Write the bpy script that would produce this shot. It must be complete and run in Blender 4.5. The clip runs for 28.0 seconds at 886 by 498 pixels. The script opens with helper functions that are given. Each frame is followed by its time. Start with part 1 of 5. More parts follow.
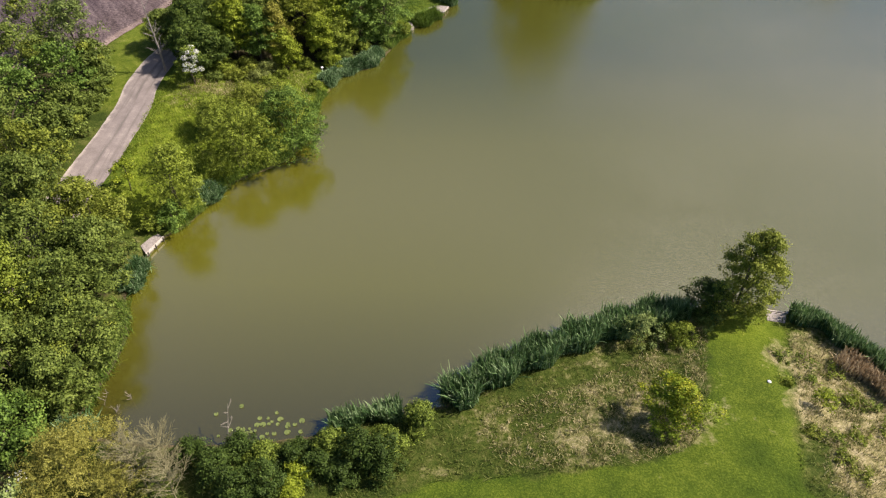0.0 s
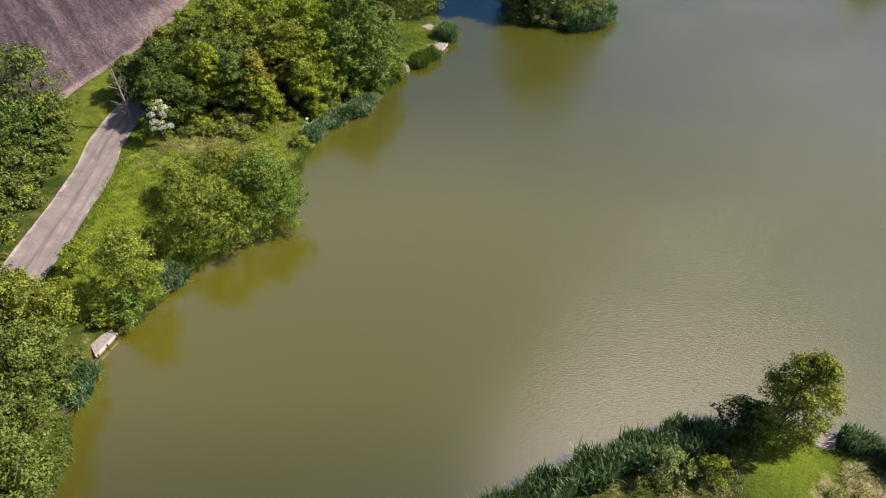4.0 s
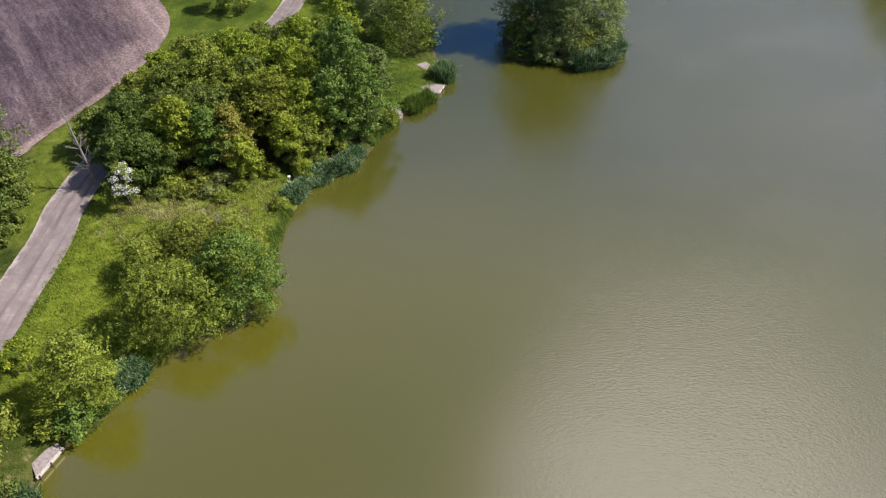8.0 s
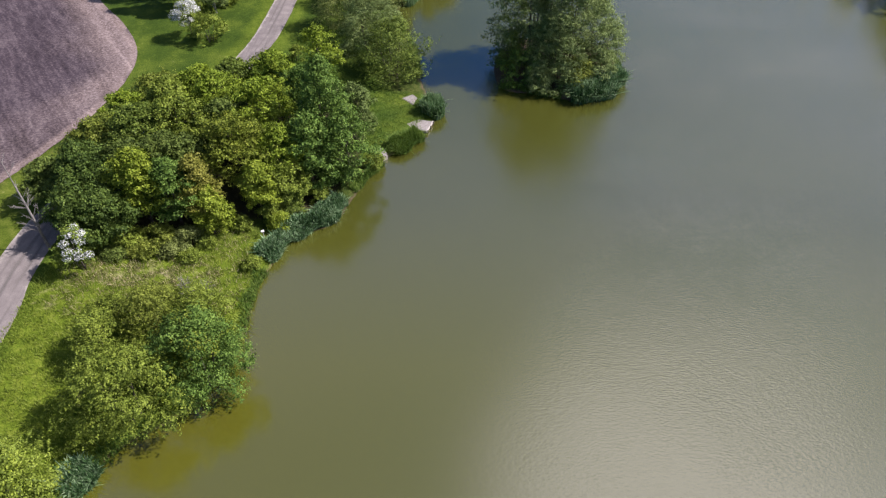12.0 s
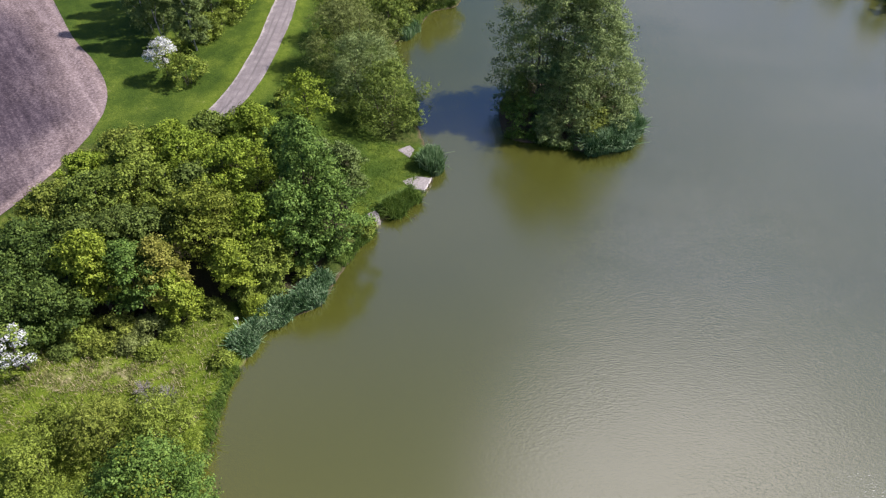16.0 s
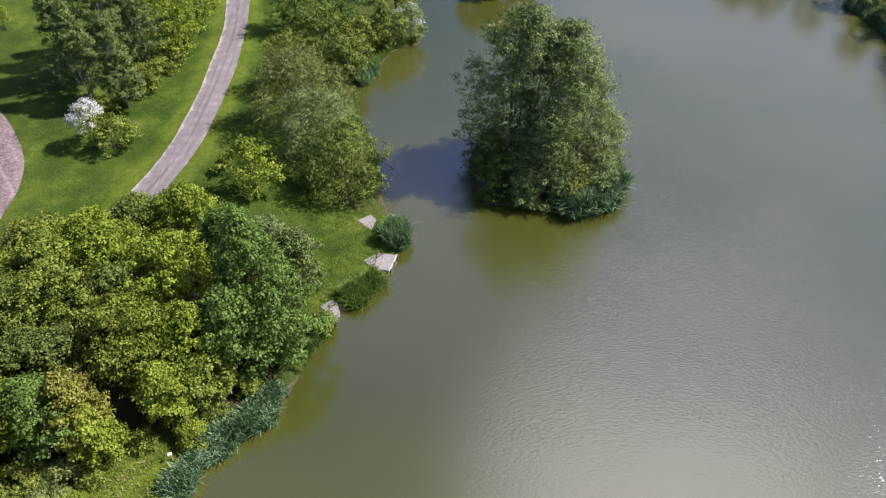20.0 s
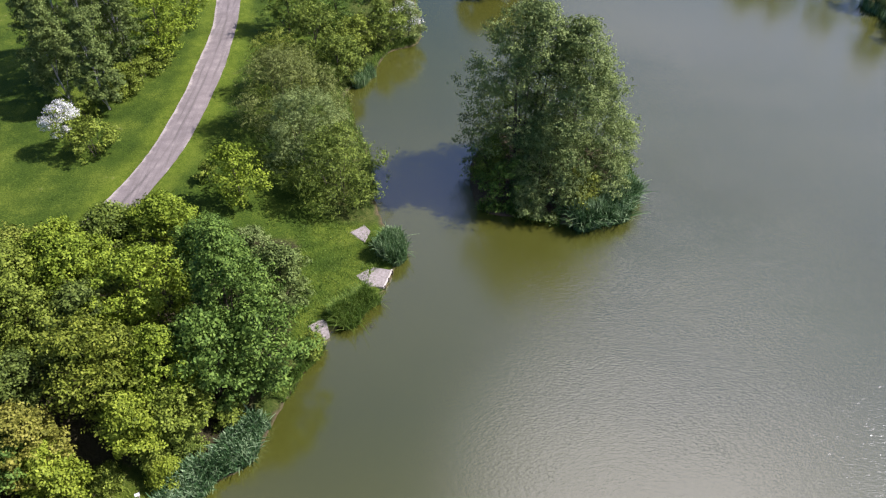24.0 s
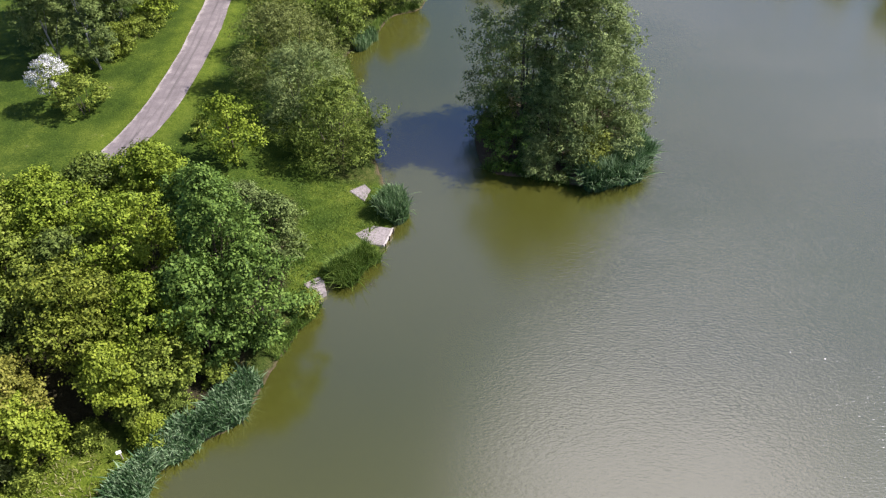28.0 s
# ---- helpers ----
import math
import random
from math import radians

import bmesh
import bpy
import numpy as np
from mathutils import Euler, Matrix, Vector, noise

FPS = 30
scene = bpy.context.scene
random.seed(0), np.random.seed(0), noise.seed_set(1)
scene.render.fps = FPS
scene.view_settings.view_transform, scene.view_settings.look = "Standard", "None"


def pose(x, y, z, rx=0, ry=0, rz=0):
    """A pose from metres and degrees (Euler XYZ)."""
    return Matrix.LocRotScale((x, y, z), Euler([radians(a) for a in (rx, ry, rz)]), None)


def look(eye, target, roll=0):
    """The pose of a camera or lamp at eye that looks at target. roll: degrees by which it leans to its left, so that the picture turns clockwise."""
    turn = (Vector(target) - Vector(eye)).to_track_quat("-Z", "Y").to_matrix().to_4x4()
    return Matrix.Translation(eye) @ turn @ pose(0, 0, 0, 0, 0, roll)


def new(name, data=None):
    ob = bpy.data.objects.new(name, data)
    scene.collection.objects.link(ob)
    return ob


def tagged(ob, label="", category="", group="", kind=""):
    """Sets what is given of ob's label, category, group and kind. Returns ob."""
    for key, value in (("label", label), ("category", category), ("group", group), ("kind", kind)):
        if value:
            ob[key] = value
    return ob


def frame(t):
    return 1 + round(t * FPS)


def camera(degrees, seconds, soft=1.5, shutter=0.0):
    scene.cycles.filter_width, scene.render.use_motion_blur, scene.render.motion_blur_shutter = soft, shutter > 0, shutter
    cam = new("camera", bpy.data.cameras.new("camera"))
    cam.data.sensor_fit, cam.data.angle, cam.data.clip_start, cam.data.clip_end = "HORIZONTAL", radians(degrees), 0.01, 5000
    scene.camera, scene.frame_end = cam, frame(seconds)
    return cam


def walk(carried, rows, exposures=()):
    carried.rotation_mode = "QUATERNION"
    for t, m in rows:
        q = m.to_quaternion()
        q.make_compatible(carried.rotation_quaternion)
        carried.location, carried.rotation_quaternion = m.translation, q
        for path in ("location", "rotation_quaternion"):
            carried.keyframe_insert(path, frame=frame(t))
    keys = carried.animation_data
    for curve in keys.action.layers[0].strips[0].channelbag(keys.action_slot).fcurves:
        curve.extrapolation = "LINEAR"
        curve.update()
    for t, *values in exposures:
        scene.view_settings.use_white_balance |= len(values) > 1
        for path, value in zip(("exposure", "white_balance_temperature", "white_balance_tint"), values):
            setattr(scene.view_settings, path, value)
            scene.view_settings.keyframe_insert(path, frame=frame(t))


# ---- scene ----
cam = camera(66.0, 28.0, soft=1.25)
EXPOSURES = [(0.0, 0.30, 6900, 20), (4.0, 0.19, 6750, 23), (8.0, 0.11, 6350, 24), (12.0, 0.15, 6050, 23), (17.0, 0.23, 5900, 24.5), (28.0, 0.33, 5980, 25)]
PATH = [
    (0, (0.10, -1.69, 43.02), (0.23, 42.32, 2.25), 1.01),
    (0.5, (0.09, -1.01, 42.99), (0.24, 43.05, 2.27), 1.07),
    (1, (0.08, -0.06, 43.01), (0.24, 44.03, 2.31), 1.11),
    (1.5, (0.07, 1.17, 43.07), (0.26, 45.26, 2.37), 1.13),
    (2, (0.12, 2.62, 43.16), (0.26, 46.69, 2.44), 1.11),
    (2.5, (0.24, 4.24, 43.25), (0.27, 48.28, 2.50), 1.02),
    (3, (0.45, 6.01, 43.34), (0.37, 50.01, 2.55), 0.88),
    (3.5, (0.73, 7.87, 43.41), (0.51, 51.84, 2.59), 0.74),
    (4, (1.02, 9.80, 43.49), (0.62, 53.74, 2.64), 0.61),
    (4.5, (1.25, 11.60, 43.59), (0.76, 55.51, 2.71), 0.51),
    (6.5, (1.36, 17.26, 44.17), (0.85, 61.09, 3.20), 0.61),
    (7, (1.37, 18.28, 44.26), (0.87, 62.12, 3.29), 0.66),
    (7.5, (1.41, 19.14, 44.31), (0.93, 62.99, 3.35), 0.70),
    (8, (1.45, 19.95, 44.33), (1.00, 63.82, 3.40), 0.73),
    (8.5, (1.48, 20.77, 44.32), (1.05, 64.66, 3.42), 0.75),
    (9, (1.48, 21.64, 44.29), (1.07, 65.56, 3.42), 0.77),
    (9.5, (1.45, 22.57, 44.24), (1.05, 66.53, 3.40), 0.78),
    (10, (1.43, 23.55, 44.17), (1.02, 67.54, 3.37), 0.78),
    (10.5, (1.43, 24.60, 44.11), (1.62, 68.62, 3.34), 0.77),
    (11, (1.45, 25.72, 44.07), (1.71, 69.76, 3.31), 0.77),
    (11.5, (1.49, 26.92, 44.06), (1.73, 70.96, 3.32), 0.77),
    (12, (1.55, 28.19, 44.08), (1.83, 72.23, 3.34), 0.78),
    (12.5, (1.60, 29.47, 44.09), (2.01, 73.52, 3.35), 0.80),
    (14.5, (1.43, 34.71, 43.99), (1.81, 78.84, 3.34), 0.85),
    (15, (1.50, 36.11, 43.97), (1.83, 80.26, 3.35), 0.81),
    (15.5, (1.59, 37.54, 43.96), (1.86, 81.72, 3.36), 0.76),
    (16, (1.66, 39.00, 43.97), (1.85, 83.20, 3.39), 0.71),
    (16.5, (1.71, 40.45, 44.00), (1.88, 84.67, 3.45), 0.67),
    (17, (1.75, 41.89, 44.04), (1.92, 86.14, 3.51), 0.64),
    (17.5, (1.80, 43.31, 44.07), (2.67, 87.58, 3.58), 0.63),
    (18, (1.86, 44.71, 44.08), (3.55, 89.00, 3.64), 0.62),
    (18.5, (1.93, 46.08, 44.07), (4.33, 90.38, 3.67), 0.61),
    (19, (1.99, 47.44, 44.03), (4.40, 91.79, 3.70), 0.61),
    (19.5, (2.04, 48.78, 44.00), (4.48, 93.19, 3.73), 0.62),
    (20, (2.09, 50.08, 43.98), (4.78, 94.52, 3.76), 0.65),
    (20.5, (2.12, 51.32, 44.00), (4.88, 95.80, 3.83), 0.69),
    (21, (2.12, 52.51, 43.98), (4.95, 97.01, 3.85), 0.74),
    (21.5, (2.13, 53.45, 43.86), (4.98, 97.99, 3.75), 0.79),
    (23.5, (2.37, 54.20, 42.04), (5.17, 98.83, 2.04), 0.89),
    (24, (2.39, 54.21, 41.58), (5.13, 98.84, 1.57), 0.86),
    (24.5, (2.41, 54.17, 41.11), (5.09, 98.78, 1.08), 0.83),
    (25, (2.43, 54.15, 40.61), (5.04, 98.74, 0.56), 0.79),
    (25.5, (2.45, 54.15, 40.08), (4.97, 98.72, -0.00), 0.74),
    (26, (2.45, 54.15, 39.52), (4.94, 98.71, -0.59), 0.72),
    (26.5, (2.44, 54.17, 38.95), (4.89, 98.71, -1.18), 0.71),
    (27, (2.45, 54.21, 38.38), (4.85, 98.71, -1.79), 0.71),
    (27.5, (2.47, 54.24, 37.80), (4.85, 98.72, -2.40), 0.71),
    (28, (2.50, 54.26, 37.20), (4.86, 98.69, -3.05), 0.71),
]
walk(cam, [(t, look(eye, aim, roll)) for t, eye, aim, roll in PATH], EXPOSURES)

# ---- light ----
SUN_AZ, SUN_EL = 8.0, 47.0   # degrees from +x towards +y, and above the horizon
SUN_POWER, SKY_POWER = 6.0, 0.036
sun_way = Vector((math.cos(radians(SUN_EL)) * math.cos(radians(SUN_AZ)),
                  math.cos(radians(SUN_EL)) * math.sin(radians(SUN_AZ)), math.sin(radians(SUN_EL))))
sun_data = bpy.data.lights.new("sun", "SUN")
sun_data.energy, sun_data.angle, sun_data.color = SUN_POWER, radians(0.6), (1.0, 0.95, 0.86)
sun = new("sun", sun_data)
sun.matrix_world = look(sun_way * 200, (0, 0, 0))

world = bpy.data.worlds.new("sky")
scene.world = world
world.use_nodes = True
wn, wl = world.node_tree.nodes, world.node_tree.links
wn.clear()
w_out, w_bg = wn.new("ShaderNodeOutputWorld"), wn.new("ShaderNodeBackground")
w_sky = wn.new("ShaderNodeTexSky")
w_sky.sky_type, w_sky.sun_disc = "NISHITA", False
w_sky.sun_elevation, w_sky.sun_rotation = radians(SUN_EL), radians(90 - SUN_AZ)
w_sky.air_density, w_sky.dust_density, w_sky.ozone_density = 1.0, 0.2, 3.0
w_co = wn.new("ShaderNodeTexCoord")
w_noise = wn.new("ShaderNodeTexNoise")
w_noise.inputs["Scale"].default_value, w_noise.inputs["Detail"].default_value = 2.7, 8.0
w_noise.inputs["Roughness"].default_value, w_noise.inputs["Distortion"].default_value = 0.6, 0.3
wl.new(w_co.outputs["Generated"], w_noise.inputs["Vector"])


def w_calc(op, a, b=0.0, clamp=False):
    m = wn.new("ShaderNodeMath")
    m.operation, m.use_clamp = op, clamp
    for socket, value in zip(m.inputs, (a, b)):
        if isinstance(value, (int, float)):
            socket.default_value = value
        else:
            wl.new(value, socket)
    return m.outputs[0]


def w_along(way):
    d = wn.new("ShaderNodeVectorMath")
    d.operation = "DOT_PRODUCT"
    d.inputs[1].default_value = way
    wl.new(w_co.outputs["Generated"], d.inputs[0])
    return d.outputs["Value"]


def w_range(value, lo, hi):
    """0 at lo, 1 at hi."""
    return w_calc("MULTIPLY", w_calc("ADD", value, -lo), 1 / (hi - lo), True)


def heaven(azimuth, elevation):
    """A direction from degrees east of north and above the horizon."""
    a, e = radians(azimuth), radians(elevation)
    return (math.sin(a) * math.cos(e), math.cos(a) * math.cos(e), math.sin(e))


# a veil of cloud thickening towards the sun, one bright bank high in the north-east, and pale cloud low in the north
w_swing = w_calc("ADD", w_calc("MULTIPLY", w_noise.outputs["Fac"], 2.0), -1.0)
w_veil = w_calc("MULTIPLY", w_range(w_calc("ADD", w_swing, w_along((1.2, -0.35, 0.5))), 0.55, 1.4), 0.62)
w_bank = w_calc("MULTIPLY", w_range(w_calc("ADD", w_along(heaven(37, 60)), w_calc("MULTIPLY", w_swing, 0.035)), 0.957, 0.982), 0.88)
w_low = w_calc("MULTIPLY", w_range(w_along((0, 0, 1)), 0.29, 0.37), w_range(w_calc("ADD", w_along((0, 0, 1)), w_calc("MULTIPLY", w_swing, 0.10)), 0.53, 0.44))
w_low = w_calc("MULTIPLY", w_calc("MULTIPLY", w_low, w_range(w_along((0.55, 0.835, 0)), 0.80, 0.88)), 0.45)
w_mix = wn.new("ShaderNodeMix")
w_mix.data_type = "RGBA"
w_mix.inputs[7].default_value = (34.5, 33.6, 34.5, 1)   # sunlit cloud
w_bg.inputs["Strength"].default_value = SKY_POWER
w_haze = w_calc("MULTIPLY", w_calc("MULTIPLY", w_range(w_along((0, 0, 1)), 0.84, 0.64), w_range(w_along((0, 0, 1)), 0.46, 0.60)), 0.18)
wl.new(w_calc("MAXIMUM", w_calc("MAXIMUM", w_veil, w_haze), w_calc("MAXIMUM", w_bank, w_low)), w_mix.inputs[0])
w_deep = wn.new("ShaderNodeHueSaturation")
w_deep.inputs["Saturation"].default_value, w_deep.inputs["Value"].default_value = 1.9, 1.95
wl.new(w_sky.outputs["Color"], w_deep.inputs["Color"])
wl.new(w_deep.outputs["Color"], w_mix.inputs[6])
wl.new(w_mix.outputs[2], w_bg.inputs["Color"])
wl.new(w_bg.outputs["Background"], w_out.inputs["Surface"])


# ---- materials ----
def blank(name):
    m = bpy.data.materials.new(name)
    m.use_nodes = True
    m.node_tree.nodes.clear()
    return m, m.node_tree.nodes, m.node_tree.links


def ramp(nodes, links, fac, stops):
    r = nodes.new("ShaderNodeValToRGB")
    while len(r.color_ramp.elements) < len(stops):
        r.color_ramp.elements.new(0.5)
    for e, (p, c) in zip(r.color_ramp.elements, stops):
        e.position, e.color = p, (*c, 1)
    links.new(fac, r.inputs["Fac"])
    return r.outputs["Color"]


def noise_tex(nodes, links, co, scale, detail=4.0, rough=0.55, distort=0.0):
    n = nodes.new("ShaderNodeTexNoise")
    n.inputs["Scale"].default_value, n.inputs["Detail"].default_value = scale, detail
    n.inputs["Roughness"].default_value, n.inputs["Distortion"].default_value = rough, distort
    if co is not None:
        links.new(co, n.inputs["Vector"])
    return n.outputs["Fac"]


def mixed(nodes, links, fac, a, b, blend="MIX"):
    m = nodes.new("ShaderNodeMix")
    m.data_type, m.blend_type = "RGBA", blend
    for socket, value in ((m.inputs[0], fac), (m.inputs[6], a), (m.inputs[7], b)):
        if isinstance(value, (int, float)):
            socket.default_value = value
        elif isinstance(value, tuple):
            socket.default_value = (*value, 1)
        else:
            links.new(value, socket)
    return m.outputs[2]


def calc(nodes, links, op, a, b=0.0, clamp=False):
    m = nodes.new("ShaderNodeMath")
    m.operation, m.use_clamp = op, clamp
    for socket, value in zip(m.inputs, (a, b)):
        if isinstance(value, (int, float)):
            socket.default_value = value
        else:
            links.new(value, socket)
    return m.outputs[0]


def place_of(nodes, stretch=None, links=None):
    g = nodes.new("ShaderNodeNewGeometry")
    if stretch is None:
        return g.outputs["Position"]
    m = nodes.new("ShaderNodeMapping")
    m.inputs["Scale"].default_value = stretch[:3]
    m.inputs["Rotation"].default_value = (0, 0, radians(stretch[3]))
    links.new(g.outputs["Position"], m.inputs["Vector"])
    return m.outputs["Vector"]


def grain(nodes, links, angle, across, along):
    """Places turned so that x runs across a grain lying at that angle from +y, scaled across and along it."""
    g = nodes.new("ShaderNodeNewGeometry")
    c = nodes.new("ShaderNodeCombineXYZ")
    ca, sa = math.cos(radians(angle)), math.sin(radians(angle))
    for n, (way, f) in enumerate((((ca, sa, 0), across), ((-sa, ca, 0), along))):
        d = nodes.new("ShaderNodeVectorMath")
        d.operation = "DOT_PRODUCT"
        d.inputs[1].default_value = [v * f for v in way]
        links.new(g.outputs["Position"], d.inputs[0])
        links.new(d.outputs["Value"], c.inputs[n])
    return c.outputs["Vector"]


def surface(nodes, links, colour, rough=0.8, bump=None, strength=0.3, distance=0.05, ior=1.45):
    b = nodes.new("ShaderNodeBsdfPrincipled")
    out = nodes.new("ShaderNodeOutputMaterial")
    if isinstance(colour, tuple):
        b.inputs["Base Color"].default_value = (*colour, 1)
    else:
        links.new(colour, b.inputs["Base Color"])
    b.inputs["Roughness"].default_value, b.inputs["IOR"].default_value = rough, ior
    if rough > 0.87:   # soil and turf hardly shine
        b.inputs["Specular IOR Level"].default_value = 0.12
    if bump is not None:
        u = nodes.new("ShaderNodeBump")
        u.inputs["Strength"].default_value, u.inputs["Distance"].default_value = strength, distance
        links.new(bump, u.inputs["Height"])
        links.new(u.outputs["Normal"], b.inputs["Normal"])
    links.new(b.outputs["BSDF"], out.inputs["Surface"])
    return b


def leaf_material(name, dark, mid, light, glow=0.17, rough=0.62):
    """Leaves: each its own tone, a slow change of tone from bough to bough, and light coming through."""
    m, n, l = blank(name)
    geo = n.new("ShaderNodeNewGeometry")
    tone = noise_tex(n, l, geo.outputs["Position"], 0.55, 3.0)
    dark, mid, light = tuple(0.52 * c for c in dark), tuple(0.95 * c for c in mid), tuple(1.1 * c for c in light)
    pick = calc(n, l, "ADD", calc(n, l, "MULTIPLY", geo.outputs["Random Per Island"], 0.42), calc(n, l, "MULTIPLY", tone, 0.62))
    colour = ramp(n, l, pick, [(0.22, dark), (0.5, mid), (0.82, light)])
    b = n.new("ShaderNodeBsdfPrincipled")
    b.inputs["Roughness"].default_value = rough
    b.inputs["Specular IOR Level"].default_value = 0.15
    t = n.new("ShaderNodeBsdfTranslucent")
    s, out = n.new("ShaderNodeMixShader"), n.new("ShaderNodeOutputMaterial")
    s.inputs[0].default_value = glow
    l.new(colour, b.inputs["Base Color"])
    l.new(colour, t.inputs["Color"])
    l.new(b.outputs[0], s.inputs[1])
    l.new(t.outputs[0], s.inputs[2])
    l.new(s.outputs[0], out.inputs["Surface"])
    return m


LEAF = {
    "alder": leaf_material("leaf_dark_green", (0.056, 0.112, 0.018), (0.114, 0.202, 0.032), (0.215, 0.318, 0.056)),
    "thicket": leaf_material("leaf_thicket_green", (0.064, 0.098, 0.018), (0.118, 0.170, 0.030), (0.225, 0.285, 0.058)),
    "mid": leaf_material("leaf_mid_green", (0.074, 0.116, 0.019), (0.150, 0.214, 0.032), (0.270, 0.338, 0.052)),
    "maple": leaf_material("leaf_fresh_green", (0.110, 0.172, 0.014), (0.214, 0.302, 0.024), (0.35, 0.430, 0.042)),
    "lime": leaf_material("leaf_yellow_green", (0.125, 0.182, 0.015), (0.228, 0.300, 0.024), (0.36, 0.420, 0.046)),
    "olive": leaf_material("leaf_olive", (0.100, 0.135, 0.018), (0.190, 0.240, 0.030), (0.315, 0.35, 0.058)),
    "bronze": leaf_material("leaf_bronze_green", (0.102, 0.136, 0.014), (0.185, 0.236, 0.024), (0.31, 0.345, 0.045)),
    "willow": leaf_material("leaf_willow_grey_green", (0.115, 0.165, 0.048), (0.20, 0.272, 0.078), (0.325, 0.39, 0.13)),
    "birch": leaf_material("leaf_birch_green", (0.085, 0.130, 0.032), (0.150, 0.212, 0.052), (0.235, 0.295, 0.080)),
    "shrub": leaf_material("leaf_shrub_green", (0.092, 0.133, 0.018), (0.190, 0.254, 0.030), (0.335, 0.400, 0.058)),
    "golden": leaf_material("leaf_golden_gorse", (0.15, 0.19, 0.014), (0.32, 0.36, 0.025), (0.58, 0.57, 0.07)),
    "deep": leaf_material("leaf_deep_green", (0.026, 0.052, 0.010), (0.055, 0.098, 0.018), (0.115, 0.175, 0.034)),
    "sallow": leaf_material("leaf_sallow_yellow_olive", (0.100, 0.130, 0.028), (0.180, 0.222, 0.050), (0.28, 0.32, 0.095)),
    "tawny": leaf_material("leaf_tawny_catkins", (0.16, 0.160, 0.028), (0.275, 0.270, 0.050), (0.40, 0.39, 0.095)),
    "oak": leaf_material("leaf_oak_bronze_tips", (0.13, 0.145, 0.018), (0.225, 0.232, 0.032), (0.345, 0.325, 0.065)),
    "blossom": leaf_material("white_blossom", (0.5, 0.52, 0.42), (0.74, 0.75, 0.7), (0.86, 0.86, 0.84), 0.2),
    "reed": leaf_material("reed_blue_green", (0.032, 0.080, 0.026), (0.105, 0.205, 0.066), (0.36, 0.47, 0.24), 0.2, 0.35),
    "iris": leaf_material("flag_leaf_green", (0.020, 0.060, 0.018), (0.078, 0.168, 0.054), (0.42, 0.55, 0.30), 0.2, 0.4),
    "grass": leaf_material("grass_blade_green", (0.070, 0.100, 0.016), (0.125, 0.165, 0.028), (0.25, 0.255, 0.085), 0.25, 0.6),
    "sedge": leaf_material("sedge_fresh_green", (0.040, 0.092, 0.012), (0.108, 0.192, 0.026), (0.245, 0.325, 0.062), 0.25, 0.55),
    "hawthorn": leaf_material("leaf_hawthorn_green", (0.036, 0.070, 0.012), (0.080, 0.132, 0.022), (0.165, 0.230, 0.042)),
    "lush": leaf_material("grass_blade_lush", (0.095, 0.15, 0.012), (0.18, 0.25, 0.024), (0.32, 0.365, 0.07), 0.25, 0.6),
    "straw": leaf_material("grass_blade_straw", (0.19, 0.19, 0.06), (0.36, 0.32, 0.14), (0.58, 0.50, 0.29), 0.2, 0.7),
    "russet": leaf_material("dead_reed_russet", (0.25, 0.19, 0.11), (0.43, 0.33, 0.20), (0.60, 0.50, 0.33), 0.2, 0.7),
    "lily": leaf_material("lily_pad_green", (0.07, 0.10, 0.03), (0.11, 0.15, 0.045), (0.17, 0.21, 0.07), 0.05, 0.3),
}


def bark(name, dark, light):
    m, n, l = blank(name)
    co = place_of(n, (1.0, 1.0, 0.25, 0), l)
    f = noise_tex(n, l, co, 9.0, 6.0)
    surface(n, l, ramp(n, l, f, [(0.3, dark), (0.7, light)]), 0.85, f, 0.6, 0.02)
    return m


BARK = bark("bark_brown", (0.045, 0.035, 0.025), (0.14, 0.115, 0.085))
BARK_GREY = bark("bark_grey", (0.13, 0.115, 0.095), (0.34, 0.31, 0.27))
BARK_WHITE = bark("bark_birch_white", (0.2, 0.18, 0.16), (0.68, 0.66, 0.62))

# water: muddy olive body with a clear skin, calm in the lee of the west bank, rippled in the open
WATER, n, l = blank("muddy_lake_water")
pos = place_of(n)
body = ramp(n, l, noise_tex(n, l, pos, 0.035, 3.0), [(0.35, (0.062, 0.066, 0.009)), (0.65, (0.074, 0.077, 0.011))])
sep = n.new("ShaderNodeSeparateXYZ")
l.new(pos, sep.inputs[0])
east, north = sep.outputs["X"], sep.outputs["Y"]


def between(value, lo, hi):
    """0 at lo, 1 at hi."""
    return calc(n, l, "MULTIPLY", calc(n, l, "ADD", value, -lo), 1 / (hi - lo), True)


body = mixed(n, l, between(north, 83.0, 62.0), body, (0.104, 0.101, 0.008))   # brighter towards the south end: pale cloud reflection put into the body colour
body = mixed(n, l, between(north, 40.0, 26.0), body, (0.058, 0.053, 0.008))   # darker by the south bank: weaker sky reflection of the steep view, as colour
wide = noise_tex(n, l, place_of(n, (1, 1.7, 1, 12), l), 0.045, 3.0, 0.5, 0.6)
patch = calc(n, l, "MULTIPLY", calc(n, l, "ADD", wide, -0.14), 1.9, True)
breeze = calc(n, l, "ADD", calc(n, l, "MULTIPLY", between(north, 66.0, 90.0), 0.3), 0.7)
breeze = calc(n, l, "MULTIPLY", breeze, calc(n, l, "ADD", calc(n, l, "MULTIPLY", between(north, 146.0, 128.0), 0.85), 0.15))   # the far end lies calm under its trees
shore = calc(n, l, "ADD", calc(n, l, "MULTIPLY", between(east, 44.0, 26.0), 0.5), 0.5)
